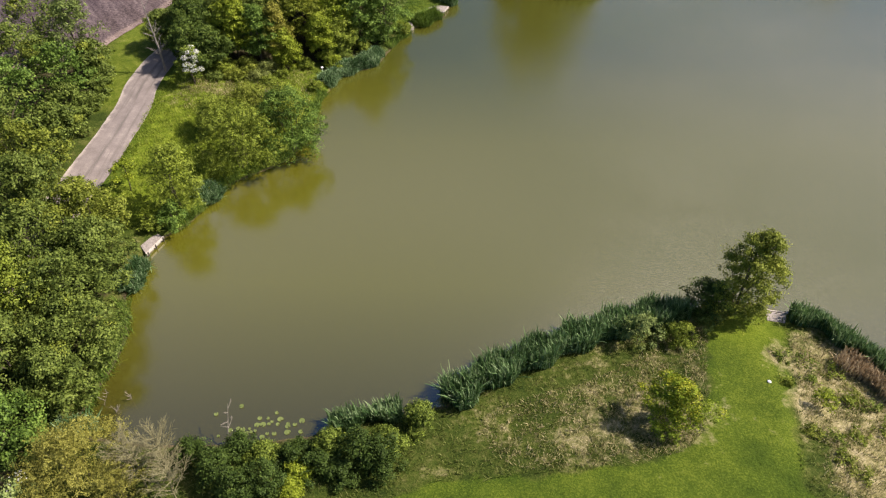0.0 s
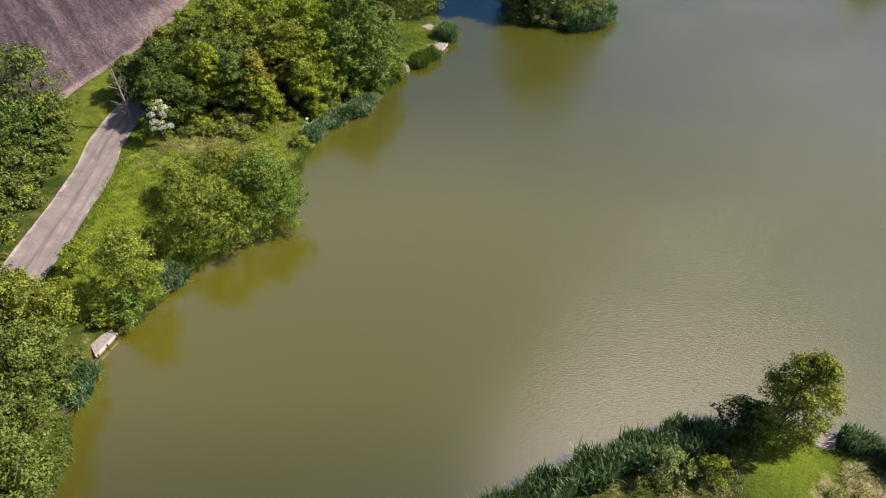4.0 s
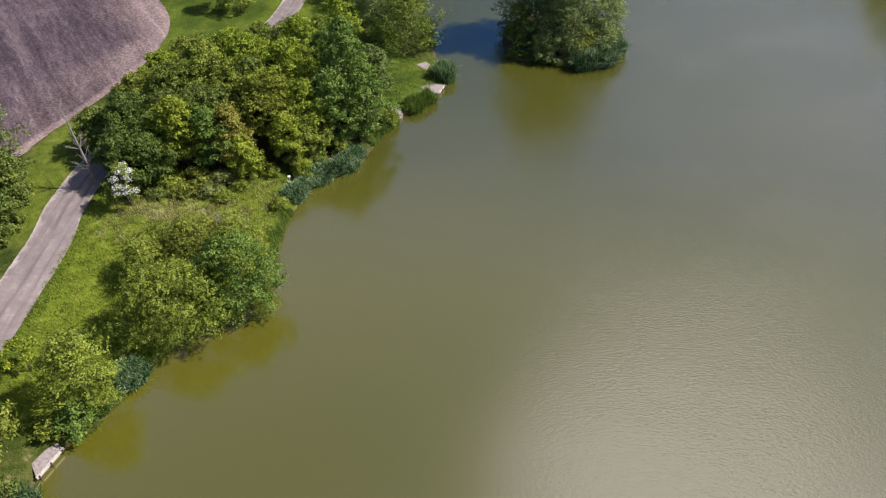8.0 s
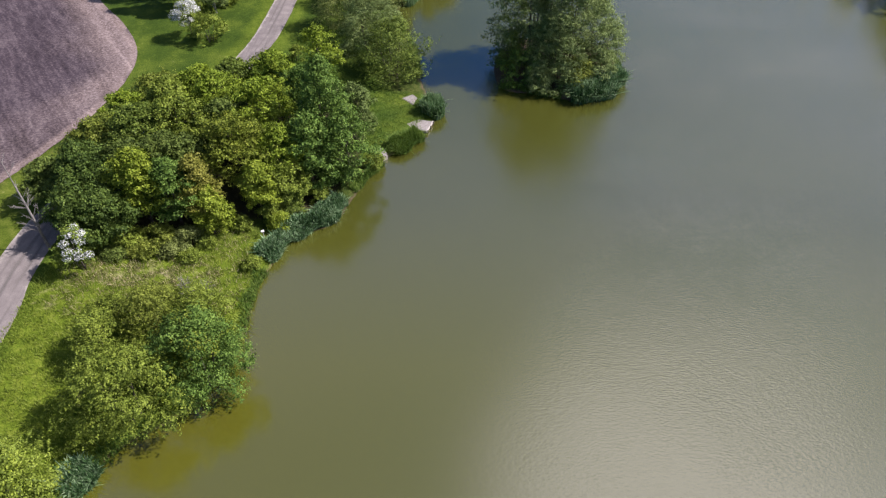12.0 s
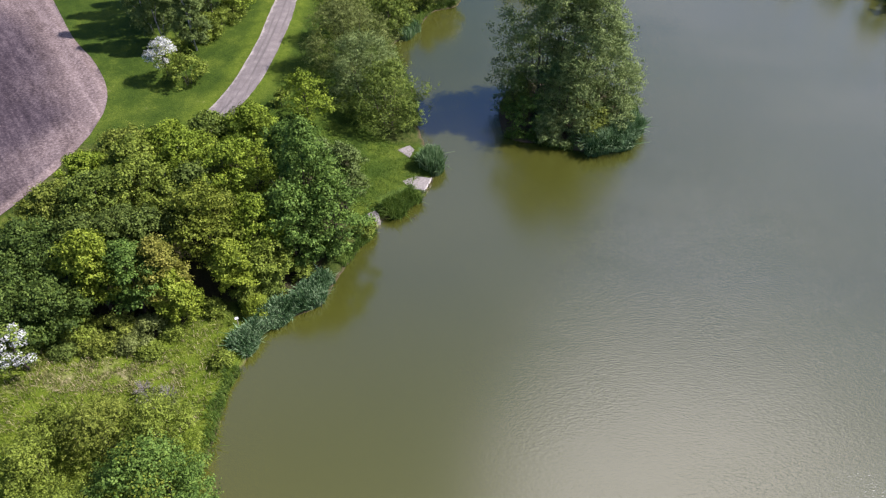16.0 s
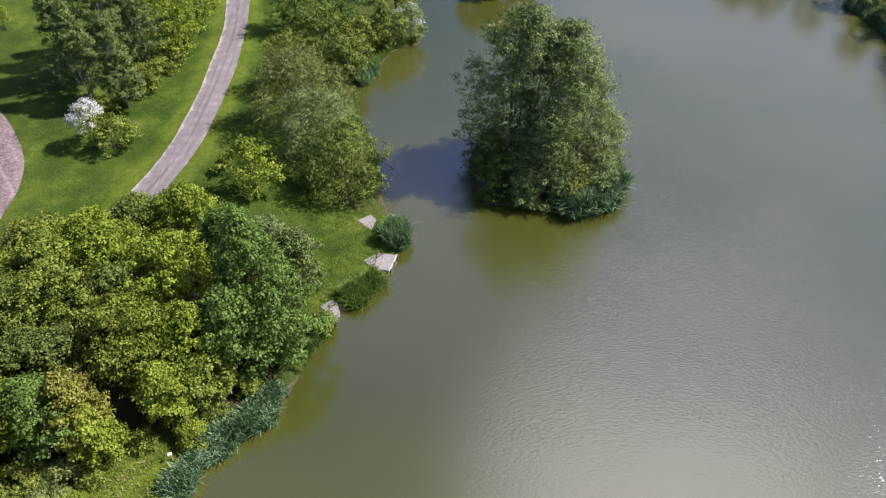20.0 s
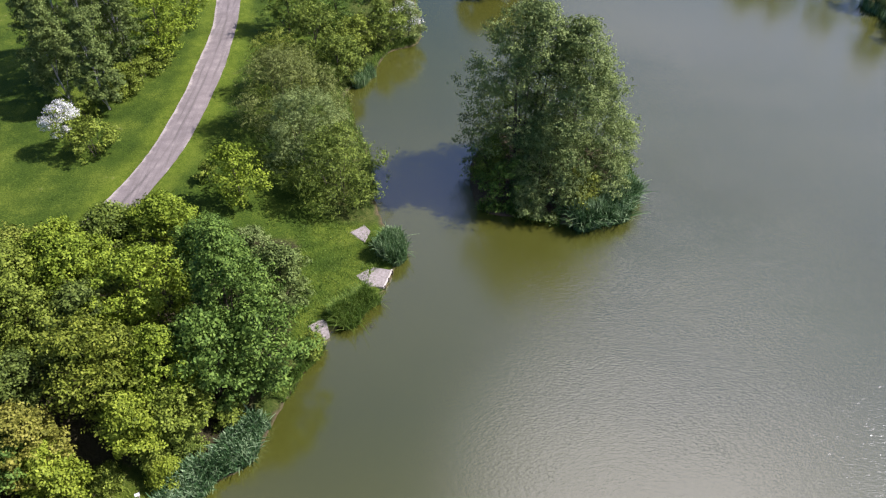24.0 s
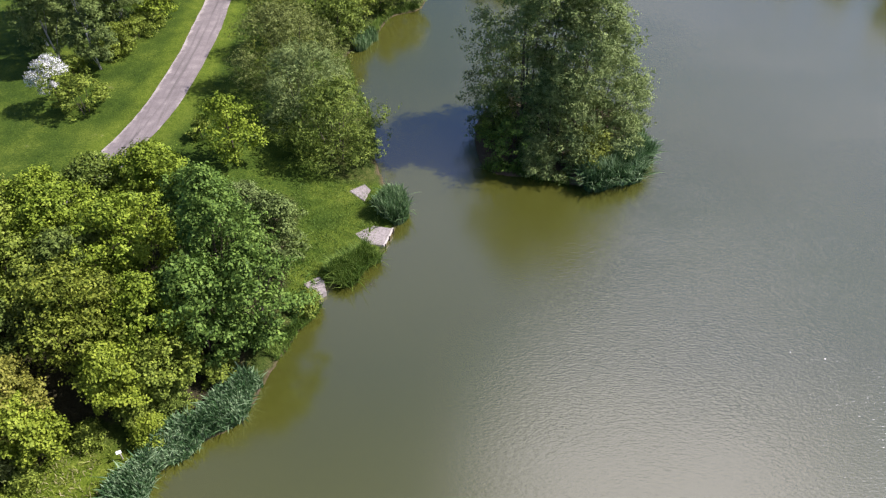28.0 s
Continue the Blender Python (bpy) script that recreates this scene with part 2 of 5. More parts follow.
gust = calc(n, l, "MULTIPLY", calc(n, l, "MULTIPLY", between(east, 2.0, 22.0), shore), calc(n, l, "ADD", calc(n, l, "MULTIPLY", patch, 0.85), 0.15))
gust = calc(n, l, "ADD", calc(n, l, "MULTIPLY", gust, breeze), 0.03)
ripple = noise_tex(n, l, grain(n, l, 82, 2.9, 1.0), 2.5, 2.0, 0.55, 0.35)
fine = noise_tex(n, l, grain(n, l, 104, 2.4, 1.1), 4.4, 2.0, 0.5, 0.2)
waves = calc(n, l, "ADD", ripple, calc(n, l, "MULTIPLY", fine, 0.4))
waves = calc(n, l, "MULTIPLY", waves, gust)
skin = surface(n, l, body, 0.04, waves, 1.0, 0.041, 2.75)
l.new(calc(n, l, "ADD", calc(n, l, "MULTIPLY", gust, -0.02), 0.17), skin.inputs["Roughness"])

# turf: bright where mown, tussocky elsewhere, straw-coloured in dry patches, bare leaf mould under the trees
TURF, n, l = blank("turf")
pos = place_of(n)


def mask(name):
    a = n.new("ShaderNodeAttribute")
    a.attribute_name = name
    return a.outputs["Fac"]


blade = noise_tex(n, l, pos, 7.0, 6.0, 0.7)
tuft = noise_tex(n, l, pos, 1.3, 5.0, 0.65)
patchy = noise_tex(n, l, pos, 0.22, 4.0, 0.6)
rag = calc(n, l, "MULTIPLY", calc(n, l, "ADD", tuft, -0.5), 0.9)
lawn = ramp(n, l, calc(n, l, "ADD", calc(n, l, "MULTIPLY", blade, 0.6), calc(n, l, "MULTIPLY", patchy, 0.4)),
            [(0.36, (0.020, 0.042, 0.005)), (0.5, (0.052, 0.090, 0.009)), (0.63, (0.130, 0.168, 0.020))])
rough_grass = ramp(n, l, calc(n, l, "ADD", calc(n, l, "MULTIPLY", blade, 0.35), calc(n, l, "ADD", calc(n, l, "MULTIPLY", tuft, 0.35), calc(n, l, "MULTIPLY", patchy, 0.3))),
                   [(0.38, (0.018, 0.034, 0.006)), (0.49, (0.048, 0.072, 0.011)), (0.62, (0.135, 0.136, 0.040))])
straw = ramp(n, l, calc(n, l, "ADD", calc(n, l, "MULTIPLY", blade, 0.5), calc(n, l, "MULTIPLY", tuft, 0.5)),
             [(0.34, (0.11, 0.115, 0.030)), (0.5, (0.28, 0.25, 0.115)), (0.68, (0.55, 0.475, 0.30))])
lush = ramp(n, l, calc(n, l, "ADD", calc(n, l, "MULTIPLY", blade, 0.55), calc(n, l, "MULTIPLY", tuft, 0.45)), [(0.34, (0.066, 0.106, 0.008)), (0.5, (0.132, 0.185, 0.014)), (0.66, (0.24, 0.275, 0.036))])
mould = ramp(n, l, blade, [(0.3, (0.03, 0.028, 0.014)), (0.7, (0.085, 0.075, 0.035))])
mud = ramp(n, l, blade, [(0.3, (0.07, 0.05, 0.03)), (0.7, (0.17, 0.125, 0.08))])
col = mixed(n, l, calc(n, l, "MULTIPLY", calc(n, l, "ADD", mask("mown"), calc(n, l, "ADD", rag, -0.35)), 3.5, True), rough_grass, lawn)
col = mixed(n, l, calc(n, l, "MULTIPLY", calc(n, l, "ADD", mask("lush"), calc(n, l, "MULTIPLY", calc(n, l, "ADD", patchy, -0.5), 0.9)), 1.0, True), col, lush)
col = mixed(n, l, calc(n, l, "MULTIPLY", calc(n, l, "ADD", mask("dry"), calc(n, l, "ADD", calc(n, l, "MULTIPLY", calc(n, l, "ADD", patchy, -0.70), 2.2), calc(n, l, "MULTIPLY", calc(n, l, "ADD", tuft, -0.5), 1.5))), 1.6, True), col, straw)
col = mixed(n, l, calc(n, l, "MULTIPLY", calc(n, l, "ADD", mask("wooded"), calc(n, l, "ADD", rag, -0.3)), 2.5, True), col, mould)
col = mixed(n, l, calc(n, l, "MULTIPLY", mask("muddy"), 1.0, True), col, mud)
surface(n, l, col, 0.9, calc(n, l, "ADD", blade, tuft), 0.9, 0.12)

# farm track: grey-mauve worn tarmac with pale gravel margins
TRACK, n, l = blank("worn_track")
pos = place_of(n)
uvn = n.new("ShaderNodeAttribute")
uvn.attribute_name = "across"
grit = noise_tex(n, l, pos, 14.0, 6.0, 0.7)
blot = noise_tex(n, l, pos, 0.8, 5.0, 0.65)
tar = ramp(n, l, calc(n, l, "ADD", calc(n, l, "MULTIPLY", grit, 0.5), calc(n, l, "MULTIPLY", blot, 0.5)),
           [(0.3, (0.150, 0.128, 0.116)), (0.52, (0.240, 0.208, 0.190)), (0.72, (0.38, 0.335, 0.295))])
ruts = n.new("ShaderNodeAttribute")
ruts.attribute_name = "worn"
runs = noise_tex(n, l, grain(n, l, 0, 2.2, 0.10), 1.0, 3.0, 0.6)
dark_tar = ramp(n, l, grit, [(0.3, (0.10, 0.088, 0.08)), (0.7, (0.20, 0.178, 0.16))])
tar = mixed(n, l, calc(n, l, "MULTIPLY", calc(n, l, "ADD", ruts.outputs["Fac"], calc(n, l, "MULTIPLY", calc(n, l, "ADD", runs, -0.52), 3.0)), 1.1, True), tar, dark_tar)
pale = ramp(n, l, grit, [(0.3, (0.34, 0.29, 0.24)), (0.7, (0.58, 0.52, 0.45))])
side = calc(n, l, "ADD", uvn.outputs["Fac"], calc(n, l, "MULTIPLY", calc(n, l, "ADD", blot, -0.5), 1.1))
col = mixed(n, l, calc(n, l, "MULTIPLY", calc(n, l, "ADD", side, -0.70), 3.0, True), tar, pale)
surface(n, l, col, 0.9, grit, 0.5, 0.02)

# bare field: mauve-brown tilth with a paler, stony headland
FIELD, n, l = blank("ploughed_tilth")
pos = place_of(n)
edge = n.new("ShaderNodeAttribute")
edge.attribute_name = "headland"
clod = noise_tex(n, l, pos, 3.2, 7.0, 0.75)
rows_n = calc(n, l, "ADD", calc(n, l, "MULTIPLY", noise_tex(n, l, grain(n, l, 36, 1.0, 0.05), 0.55, 3.0, 0.6), 0.45), calc(n, l, "MULTIPLY", noise_tex(n, l, grain(n, l, 36, 1.9, 0.35), 1.0, 4.0, 0.7), 0.55))
drift = noise_tex(n, l, pos, 0.09, 4.0, 0.6)
soil = ramp(n, l, calc(n, l, "ADD", calc(n, l, "MULTIPLY", clod, 0.25), calc(n, l, "ADD", calc(n, l, "MULTIPLY", rows_n, 0.6), calc(n, l, "MULTIPLY", drift, 0.15))),
            [(0.40, (0.032, 0.024, 0.029)), (0.5, (0.074, 0.056, 0.063)), (0.61, (0.165, 0.130, 0.130))])
stony = ramp(n, l, calc(n, l, "ADD", calc(n, l, "MULTIPLY", clod, 0.55), calc(n, l, "MULTIPLY", rows_n, 0.45)), [(0.38, (0.12, 0.088, 0.072)), (0.5, (0.24, 0.182, 0.16)), (0.62, (0.42, 0.335, 0.295))])
col = mixed(n, l, calc(n, l, "MULTIPLY", calc(n, l, "ADD", edge.outputs["Fac"], calc(n, l, "MULTIPLY", calc(n, l, "ADD", clod, -0.5), 1.2)), 1.0, True), soil, stony)
surface(n, l, col, 0.95, clod, 0.9, 0.08)


def plain(name, dark, light, scale=6.0, rough=0.8, bump=0.3):
    m, n, l = blank(name)
    f = noise_tex(n, l, place_of(n), scale, 6.0, 0.65)
    surface(n, l, ramp(n, l, f, [(0.3, dark), (0.7, light)]), rough, f, bump, 0.01)
    return m


GRAVEL = plain("peg_gravel", (0.19, 0.165, 0.145), (0.43, 0.385, 0.345), 5.0)
TIMBER = plain("weathered_timber", (0.32, 0.28, 0.23), (0.66, 0.61, 0.54), 7.0)
DARK_TIMBER = plain("wet_timber", (0.03, 0.025, 0.02), (0.09, 0.075, 0.06), 8.0)
WHITE_PAINT = plain("white_plastic", (0.70, 0.70, 0.68), (0.82, 0.82, 0.80), 4.0, 0.4, 0.05)

# ---- plan of the lake ----
WEST = [(-26.0, 25.2), (-25.6, 28.0), (-25.2, 33.5), (-26.9, 38.4), (-26.7, 43.0), (-25.9, 45.5), (-24.0, 48.0),
        (-22.4, 52.6), (-20.8, 54.8), (-16.2, 59.0), (-14.6, 66.8), (-15.1, 68.8), (-14.5, 71.6), (-13.4, 74.8),
        (-12.6, 77.2), (-9.0, 79.3), (-7.6, 83.0), (-5.2, 89.0), (-4.4, 90.8), (-1.5, 93.2), (0.2, 96.0), (1.0, 100.3)]
NORTH = [(-0.3, 104.5), (-1.2, 108.4), (-2.0, 116.0), (-3.7, 121.8), (-5.3, 129.2), (-2.2, 134.2), (0.0, 140.4), (4.0, 143.2),
         (4.5, 152.0), (3.5, 163.0), (6.0, 173.0), (30.0, 177.0), (64.0, 174.0), (70.0, 162.0), (73.5, 154.0), (74.0, 142.0)]
EAST = [(78.0, 128.0), (84.0, 100.0), (82.0, 60.0), (66.0, 34.0), (48.0, 28.0), (37.0, 31.0), (33.6, 34.0), (31.8, 36.6), (29.5, 37.4)]
SOUTH = [(27.8, 38.0), (25.0, 38.8), (22.2, 38.0), (18.5, 36.4), (13.5, 34.4), (8.0, 31.9), (3.0, 28.9), (0.5, 27.6),
         (-3.0, 26.9), (-7.2, 26.0), (-9.0, 24.9), (-14.0, 24.2), (-18.0, 24.0), (-22.5, 24.2)]
ISLAND = [(8.6, 108.6), (10.0, 105.6), (13.4, 104.9), (17.0, 103.6), (19.8, 103.0), (23.4, 105.4), (25.2, 109.4), (25.0, 115.0), (20.5, 119.6), (13.0, 119.8), (9.2, 115.0)]


ISLET = [(11.5, 161.0), (14.0, 159.3), (18.0, 159.0), (22.0, 159.6), (25.5, 161.4), (24.0, 166.0), (17.0, 167.5), (12.5, 165.5)]


def smooth_ring(points, per=5):
    """A closed curve through the points, as an array."""
    p = np.array(points, float)
    a, b, c, d = np.roll(p, 1, 0), p, np.roll(p, -1, 0), np.roll(p, -2, 0)
    out = []
    for s in np.arange(per) / per:
        out.append(0.5 * (2 * b + (c - a) * s + (2 * a - 5 * b + 4 * c - d) * s * s + (3 * b - a - 3 * c + d) * s ** 3))
    return np.stack(out, 1).reshape(-1, 2)


LAKE_RING, ISLAND_RING, ISLET_RING = smooth_ring(WEST + NORTH + EAST + SOUTH), smooth_ring(ISLAND), smooth_ring(ISLET, 3)


def signed_gap(x, y, ring):
    """Metres from each place to the ring; negative inside it."""
    x, y = np.asarray(x, float), np.asarray(y, float)
    best, inside = np.full(x.shape, 1e9), np.zeros(x.shape, bool)
    for (ax, ay), (bx, by) in zip(ring, np.roll(ring, -1, 0)):
        dx, dy = bx - ax, by - ay
        s = np.clip(((x - ax) * dx + (y - ay) * dy) / (dx * dx + dy * dy + 1e-9), 0, 1)
        best = np.minimum(best, (x - ax - s * dx) ** 2 + (y - ay - s * dy) ** 2)
        inside ^= ((ay > y) != (by > y)) & (x < (bx - ax) * (y - ay) / (by - ay + 1e-12) + ax)
    return np.where(inside, -1, 1) * np.sqrt(best)


def smoothstep(a, b, x):
    s = np.clip((x - a) / (b - a), 0, 1)
    return s * s * (3 - 2 * s)


def ripple_of(x, y):
    return (np.sin(x * 0.71 + 1.3 * np.sin(y * 0.43)) * np.sin(y * 0.63 + 0.9 * np.sin(x * 0.37)))


def height(x, y):
    """The ground's height: lake bed, bank, and the slow rise away from the water."""
    x, y = np.asarray(x, float), np.asarray(y, float)
    isle, lake = np.minimum(signed_gap(x, y, ISLAND_RING), signed_gap(x, y, ISLET_RING)), signed_gap(x, y, LAKE_RING)
    land = np.where(lake > 0, lake, np.where(isle < 0, -isle, np.maximum(lake, -isle)))
    z = np.where(land > 0, 0.38 * smoothstep(0, 0.9, land) + 1.8 * smoothstep(2.0, 18.0, land), -1.4 * smoothstep(0, 4.0, -land) - 0.02)
    return z + np.where(land > 1.5, 0.05 * ripple_of(x, y), 0)


def ground_z(x, y):
    return float(height(np.array([x]), np.array([y]))[0])


# ---- mesh helpers ----
def quad_mesh(name, verts, quads):
    me = bpy.data.meshes.new(name)
    verts, quads = np.asarray(verts, np.float32), np.asarray(quads, np.int32)
    me.vertices.add(len(verts))
    me.vertices.foreach_set("co", verts.ravel())
    me.loops.add(quads.size)
    me.loops.foreach_set("vertex_index", quads.ravel())
    me.polygons.add(len(quads))
    me.polygons.foreach_set("loop_start", np.arange(len(quads), dtype=np.int32) * 4)
    me.update(calc_edges=True)
    return me


def mesh_part(name, me, material, parent=None, label=""):
    me.materials.append(material)
    ob = new(name, me)
    if parent is not None:
        ob.parent = parent
    if label:
        tagged(ob, label)
    return ob


def part(name, bm, material, parent=None, label=""):
    me = bpy.data.meshes.new(name)
    bm.to_mesh(me)
    bm.free()
    return mesh_part(name, me, material, parent, label)


def thing(name, x, y, z, label, category, group=""):
    ob = new(name)
    ob.location = (x, y, z)
    ob.empty_display_size = 0.2
    return tagged(ob, label, category, group)


def grid_axis(lo, hi, step, far, grow=1.22):
    mid = list(np.arange(lo, hi + step / 2, step))
    up, s = [hi + step], step
    while up[-1] < far:
        s *= grow
        up.append(up[-1] + s)
    down, s = [lo - step], step
    while down[-1] > -far:
        s *= grow
        down.append(down[-1] - s)
    return np.array(down[::-1] + mid + up)


def sheet(xs, ys, zs):
    """Vertices and quads of a grid."""
    nx, ny = len(xs), len(ys)
    gx, gy = np.meshgrid(xs, ys)
    i = (np.arange(ny - 1)[:, None] * nx + np.arange(nx - 1)[None]).ravel()
    return np.stack([gx.ravel(), gy.ravel(), zs.ravel()], 1), np.stack([i, i + 1, i + nx + 1, i + nx], 1)


def set_mask(me, name, values):
    a = me.attributes.new(name, "FLOAT", "POINT")
    a.data.foreach_set("value", np.asarray(values, np.float32).ravel())


# ---- ground and water ----
def open_curve(points, per=12):
    p = np.array(points, float)
    p = np.vstack([2 * p[0] - p[1], p, 2 * p[-1] - p[-2]])
    out = []
    for i in range(1, len(p) - 2):
        for s in np.arange(per) / per:
            a, b, c, d = p[i - 1], p[i], p[i + 1], p[i + 2]
            out.append(0.5 * (2 * b + (c - a) * s + (2 * a - 5 * b + 4 * c - d) * s * s + (3 * b - a - 3 * c + d) * s ** 3))
    return np.array(out + [p[-2]])


LAWN_L = [(27.2, 36.6), (23.6, 35.8), (21.6, 33.4), (19.0, 25.2), (14.3, 22.2), (4.8, 21.3), (-2.6, 19.9), (-6.0, 12.0)]
LAWN_R = [(26.0, 8.0), (24.0, 20.1), (25.2, 25.3), (28.0, 33.2)]
LAWN = smooth_ring(LAWN_L + LAWN_R, 3)
FIELD_EDGE = [(-44.8, 76.6), (-42.5, 82.0), (-39.4, 90.4), (-37.3, 99.0), (-37.1, 106.5), (-38.7, 112.3), (-42.7, 119.0), (-48.7, 126.6), (-58.1, 141.1)]
FIELD_RING = smooth_ring(FIELD_EDGE + [(-75, 165), (-120, 170), (-120, 60), (-75, 62), (-54, 72)], 4)
TRACK_LINE = [(-38.0, 30.0), (-36.6, 44.0), (-35.5, 53.0), (-35.0, 59.0), (-34.8, 65.0), (-35.4, 71.0), (-34.5, 79.5), (-31.0, 88.0), (-27.5, 97.0), (-24.6, 105.0), (-22.6, 113.0), (-21.9, 121.0), (-21.7, 131.0), (-22.0, 143.0), (-23.0, 152.0), (-26.0, 175.0), (-34.0, 230.0)]

xs, ys = grid_axis(-62, 46, 0.45, 2600), grid_axis(10, 160, 0.45, 2600)
gx, gy = np.meshgrid(xs, ys)
gz = height(gx, gy)
v, q = sheet(xs, ys, gz)
ground_me = quad_mesh("ground", v, q)
gap = signed_gap(gx, gy, LAKE_RING)
TRACK_RING = np.vstack([open_curve(TRACK_LINE, 4)[14:] + (-5.0, 0), open_curve(TRACK_LINE, 4)[:13:-1] + (5.0, 0)])
set_mask(ground_me, "mown", 0.72 * smoothstep(97, 103, gy) * smoothstep(-3, -8, gx) + 0.75 * smoothstep(1.0, -2.0, signed_gap(gx, gy, TRACK_RING)) * smoothstep(98, 106, gy) + smoothstep(1.0, -0.8, signed_gap(gx, gy, LAWN) + 0.5 * ripple_of(gx * 2.1, gy * 2.3)) + smoothstep(-36, -33, gx) * smoothstep(-14, -15.5, gx) * smoothstep(48, 52, gy) * smoothstep(78, 74, gy)
         + smoothstep(-9, -6.5, gx) * smoothstep(3, 1, gx) * smoothstep(88, 91, gy) * smoothstep(106, 102, gy))
set_mask(ground_me, "dry", 1.0 * smoothstep(25.5, 27.8, gx + 1.2 * ripple_of(gx, gy)) * smoothstep(36, 32, gy) * smoothstep(4, 16, gy + 5 * ripple_of(gx * 0.4, gy * 0.4)) + 0.3 * smoothstep(-8, 2, gx) * smoothstep(38, 36, gy) * smoothstep(-0.2, 0.8, signed_gap(gx, gy, LAWN)) + 0.6 * np.exp(-((gx - 15) / 5) ** 2 - ((gy - 25.5) / 2.6) ** 2)
         + 0.5 * np.exp(-((gx - 20.2) / 1.5) ** 2 - ((gy - 30.5) / 4.0) ** 2) + 0.75 * np.exp(-((gx + 27) / 4.5) ** 2 - ((gy - 70.2 - 0.35 * (gx + 27)) / 1.4) ** 2)
         + 0.5 * np.exp(-((gx + 29.5) / 3) ** 2 - ((gy - 46.5) / 1.5) ** 2))
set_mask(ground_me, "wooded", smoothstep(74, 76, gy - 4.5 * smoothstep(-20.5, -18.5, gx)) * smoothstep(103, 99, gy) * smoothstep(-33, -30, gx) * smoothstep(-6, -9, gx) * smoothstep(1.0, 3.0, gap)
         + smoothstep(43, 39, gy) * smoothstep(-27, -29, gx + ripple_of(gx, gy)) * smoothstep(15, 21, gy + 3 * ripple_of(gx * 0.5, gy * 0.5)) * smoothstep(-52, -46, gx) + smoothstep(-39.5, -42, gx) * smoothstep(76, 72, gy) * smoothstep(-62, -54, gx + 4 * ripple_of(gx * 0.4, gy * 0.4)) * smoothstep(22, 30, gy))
verge = np.vstack([open_curve(TRACK_LINE, 4)[18:] + (-3.6, 0), open_curve(TRACK_LINE, 4)[:17:-1] + (3.6, 0)])
set_mask(ground_me, "lush", 0.95 * smoothstep(-34, -31, gx) * smoothstep(45, 49, gy) * smoothstep(80, 75, gy) * smoothstep(-12, -14, gx) + 0.55 * smoothstep(0.8, -1.2, signed_gap(gx, gy, verge)) * smoothstep(96, 104, gy)
         + 0.2 * smoothstep(0.6, -0.4, signed_gap(gx, gy, LAWN)) + 0.1 * smoothstep(-9, -6.5, gx) * smoothstep(3, 1, gx) * smoothstep(88, 91, gy) * smoothstep(106, 102, gy) + 0.55 * smoothstep(-44, -41, gx) * smoothstep(-35, -37, gx) * smoothstep(62, 67, gy) * smoothstep(92, 86, gy) + 0.8 * np.exp(-((gx - 25.5) / 3) ** 2 - ((gy - 35) / 2.0) ** 2))
set_mask(ground_me, "muddy", smoothstep(0.30, 0.03, gap))
ground_me.shade_smooth()
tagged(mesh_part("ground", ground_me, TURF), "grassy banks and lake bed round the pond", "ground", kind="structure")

wx, wy = np.linspace(-32, 96, 65), np.linspace(20, 186, 84)
v, q = sheet(wx, wy, np.zeros((84, 65)))
tagged(mesh_part("water", quad_mesh("water", v, q), WATER), "muddy olive-green lake water with light ripples", "water", kind="structure")

# field of bare tilth with low drill ridges
fx, fy = np.arange(-118, -36, 0.5), np.arange(62, 168, 0.8)
hx, hy = np.meshgrid(fx, fy)
ridge = 0.03 * np.sin((hx * 0.809 + hy * 0.588) * 2 * math.pi / 2.4)
v, q = sheet(fx, fy, height(hx, hy) + 0.07 + ridge)
out = signed_gap(v[:, 0], v[:, 1], FIELD_RING)
keep = (out[q] < 0).any(1)
used = np.unique(q[keep])
index = np.full(len(v), -1)
index[used] = np.arange(len(used))
v, out = v[used], out[used]
for _ in range(3):   # draw the outermost points in to the field's edge
    e = 0.05
    sx = (signed_gap(v[:, 0] + e, v[:, 1], FIELD_RING) - signed_gap(v[:, 0] - e, v[:, 1], FIELD_RING)) / (2 * e)
    sy = (signed_gap(v[:, 0], v[:, 1] + e, FIELD_RING) - signed_gap(v[:, 0], v[:, 1] - e, FIELD_RING)) / (2 * e)
    over = np.maximum(signed_gap(v[:, 0], v[:, 1], FIELD_RING), 0)
    v[:, 0] -= over * sx
    v[:, 1] -= over * sy
field_me = quad_mesh("ploughed_field", v, index[q[keep]])
set_mask(field_me, "headland", np.maximum(smoothstep(-10.0, -2.0, out + 3.0 * ripple_of(v[:, 0] * 0.35, v[:, 1] * 0.35)) * (0.25 + 0.5 * smoothstep(90, 104, v[:, 1])), smoothstep(-1.6, -0.6, out) * 1.2))
field_me.shade_smooth()
tagged(mesh_part("ploughed_field", field_me, FIELD), "bare mauve-brown ploughed field with a paler stony margin", "field", kind="structure")


# farm track: a cambered strip with ragged margins
line = open_curve(TRACK_LINE)
way = np.gradient(line, axis=0)
way /= np.linalg.norm(way, axis=1)[:, None]
right = np.stack([way[:, 1], -way[:, 0]], 1)
rng = np.random.default_rng(5)
steps = np.linspace(-1, 1, 25)
half = 1.64 + 0.32 * smoothstep(84, 72, line[:, 1]) + 0.05 * np.sin(np.arange(len(line)) * 0.31) + rng.normal(0, 0.02, len(line))
tv = line[:, None] + right[:, None] * (steps[None, :, None] * half[:, None, None])
tz = height(tv[..., 0], tv[..., 1]) + 0.05 + 0.04 * (1 - steps[None] ** 2)
nv, nt = len(line), len(steps)
i = (np.arange(nv - 1)[:, None] * nt + np.arange(nt - 1)[None]).ravel()
track_me = quad_mesh("track", np.concatenate([tv, tz[..., None]], 2).reshape(-1, 3), np.stack([i, i + 1, i + nt + 1, i + nt], 1))
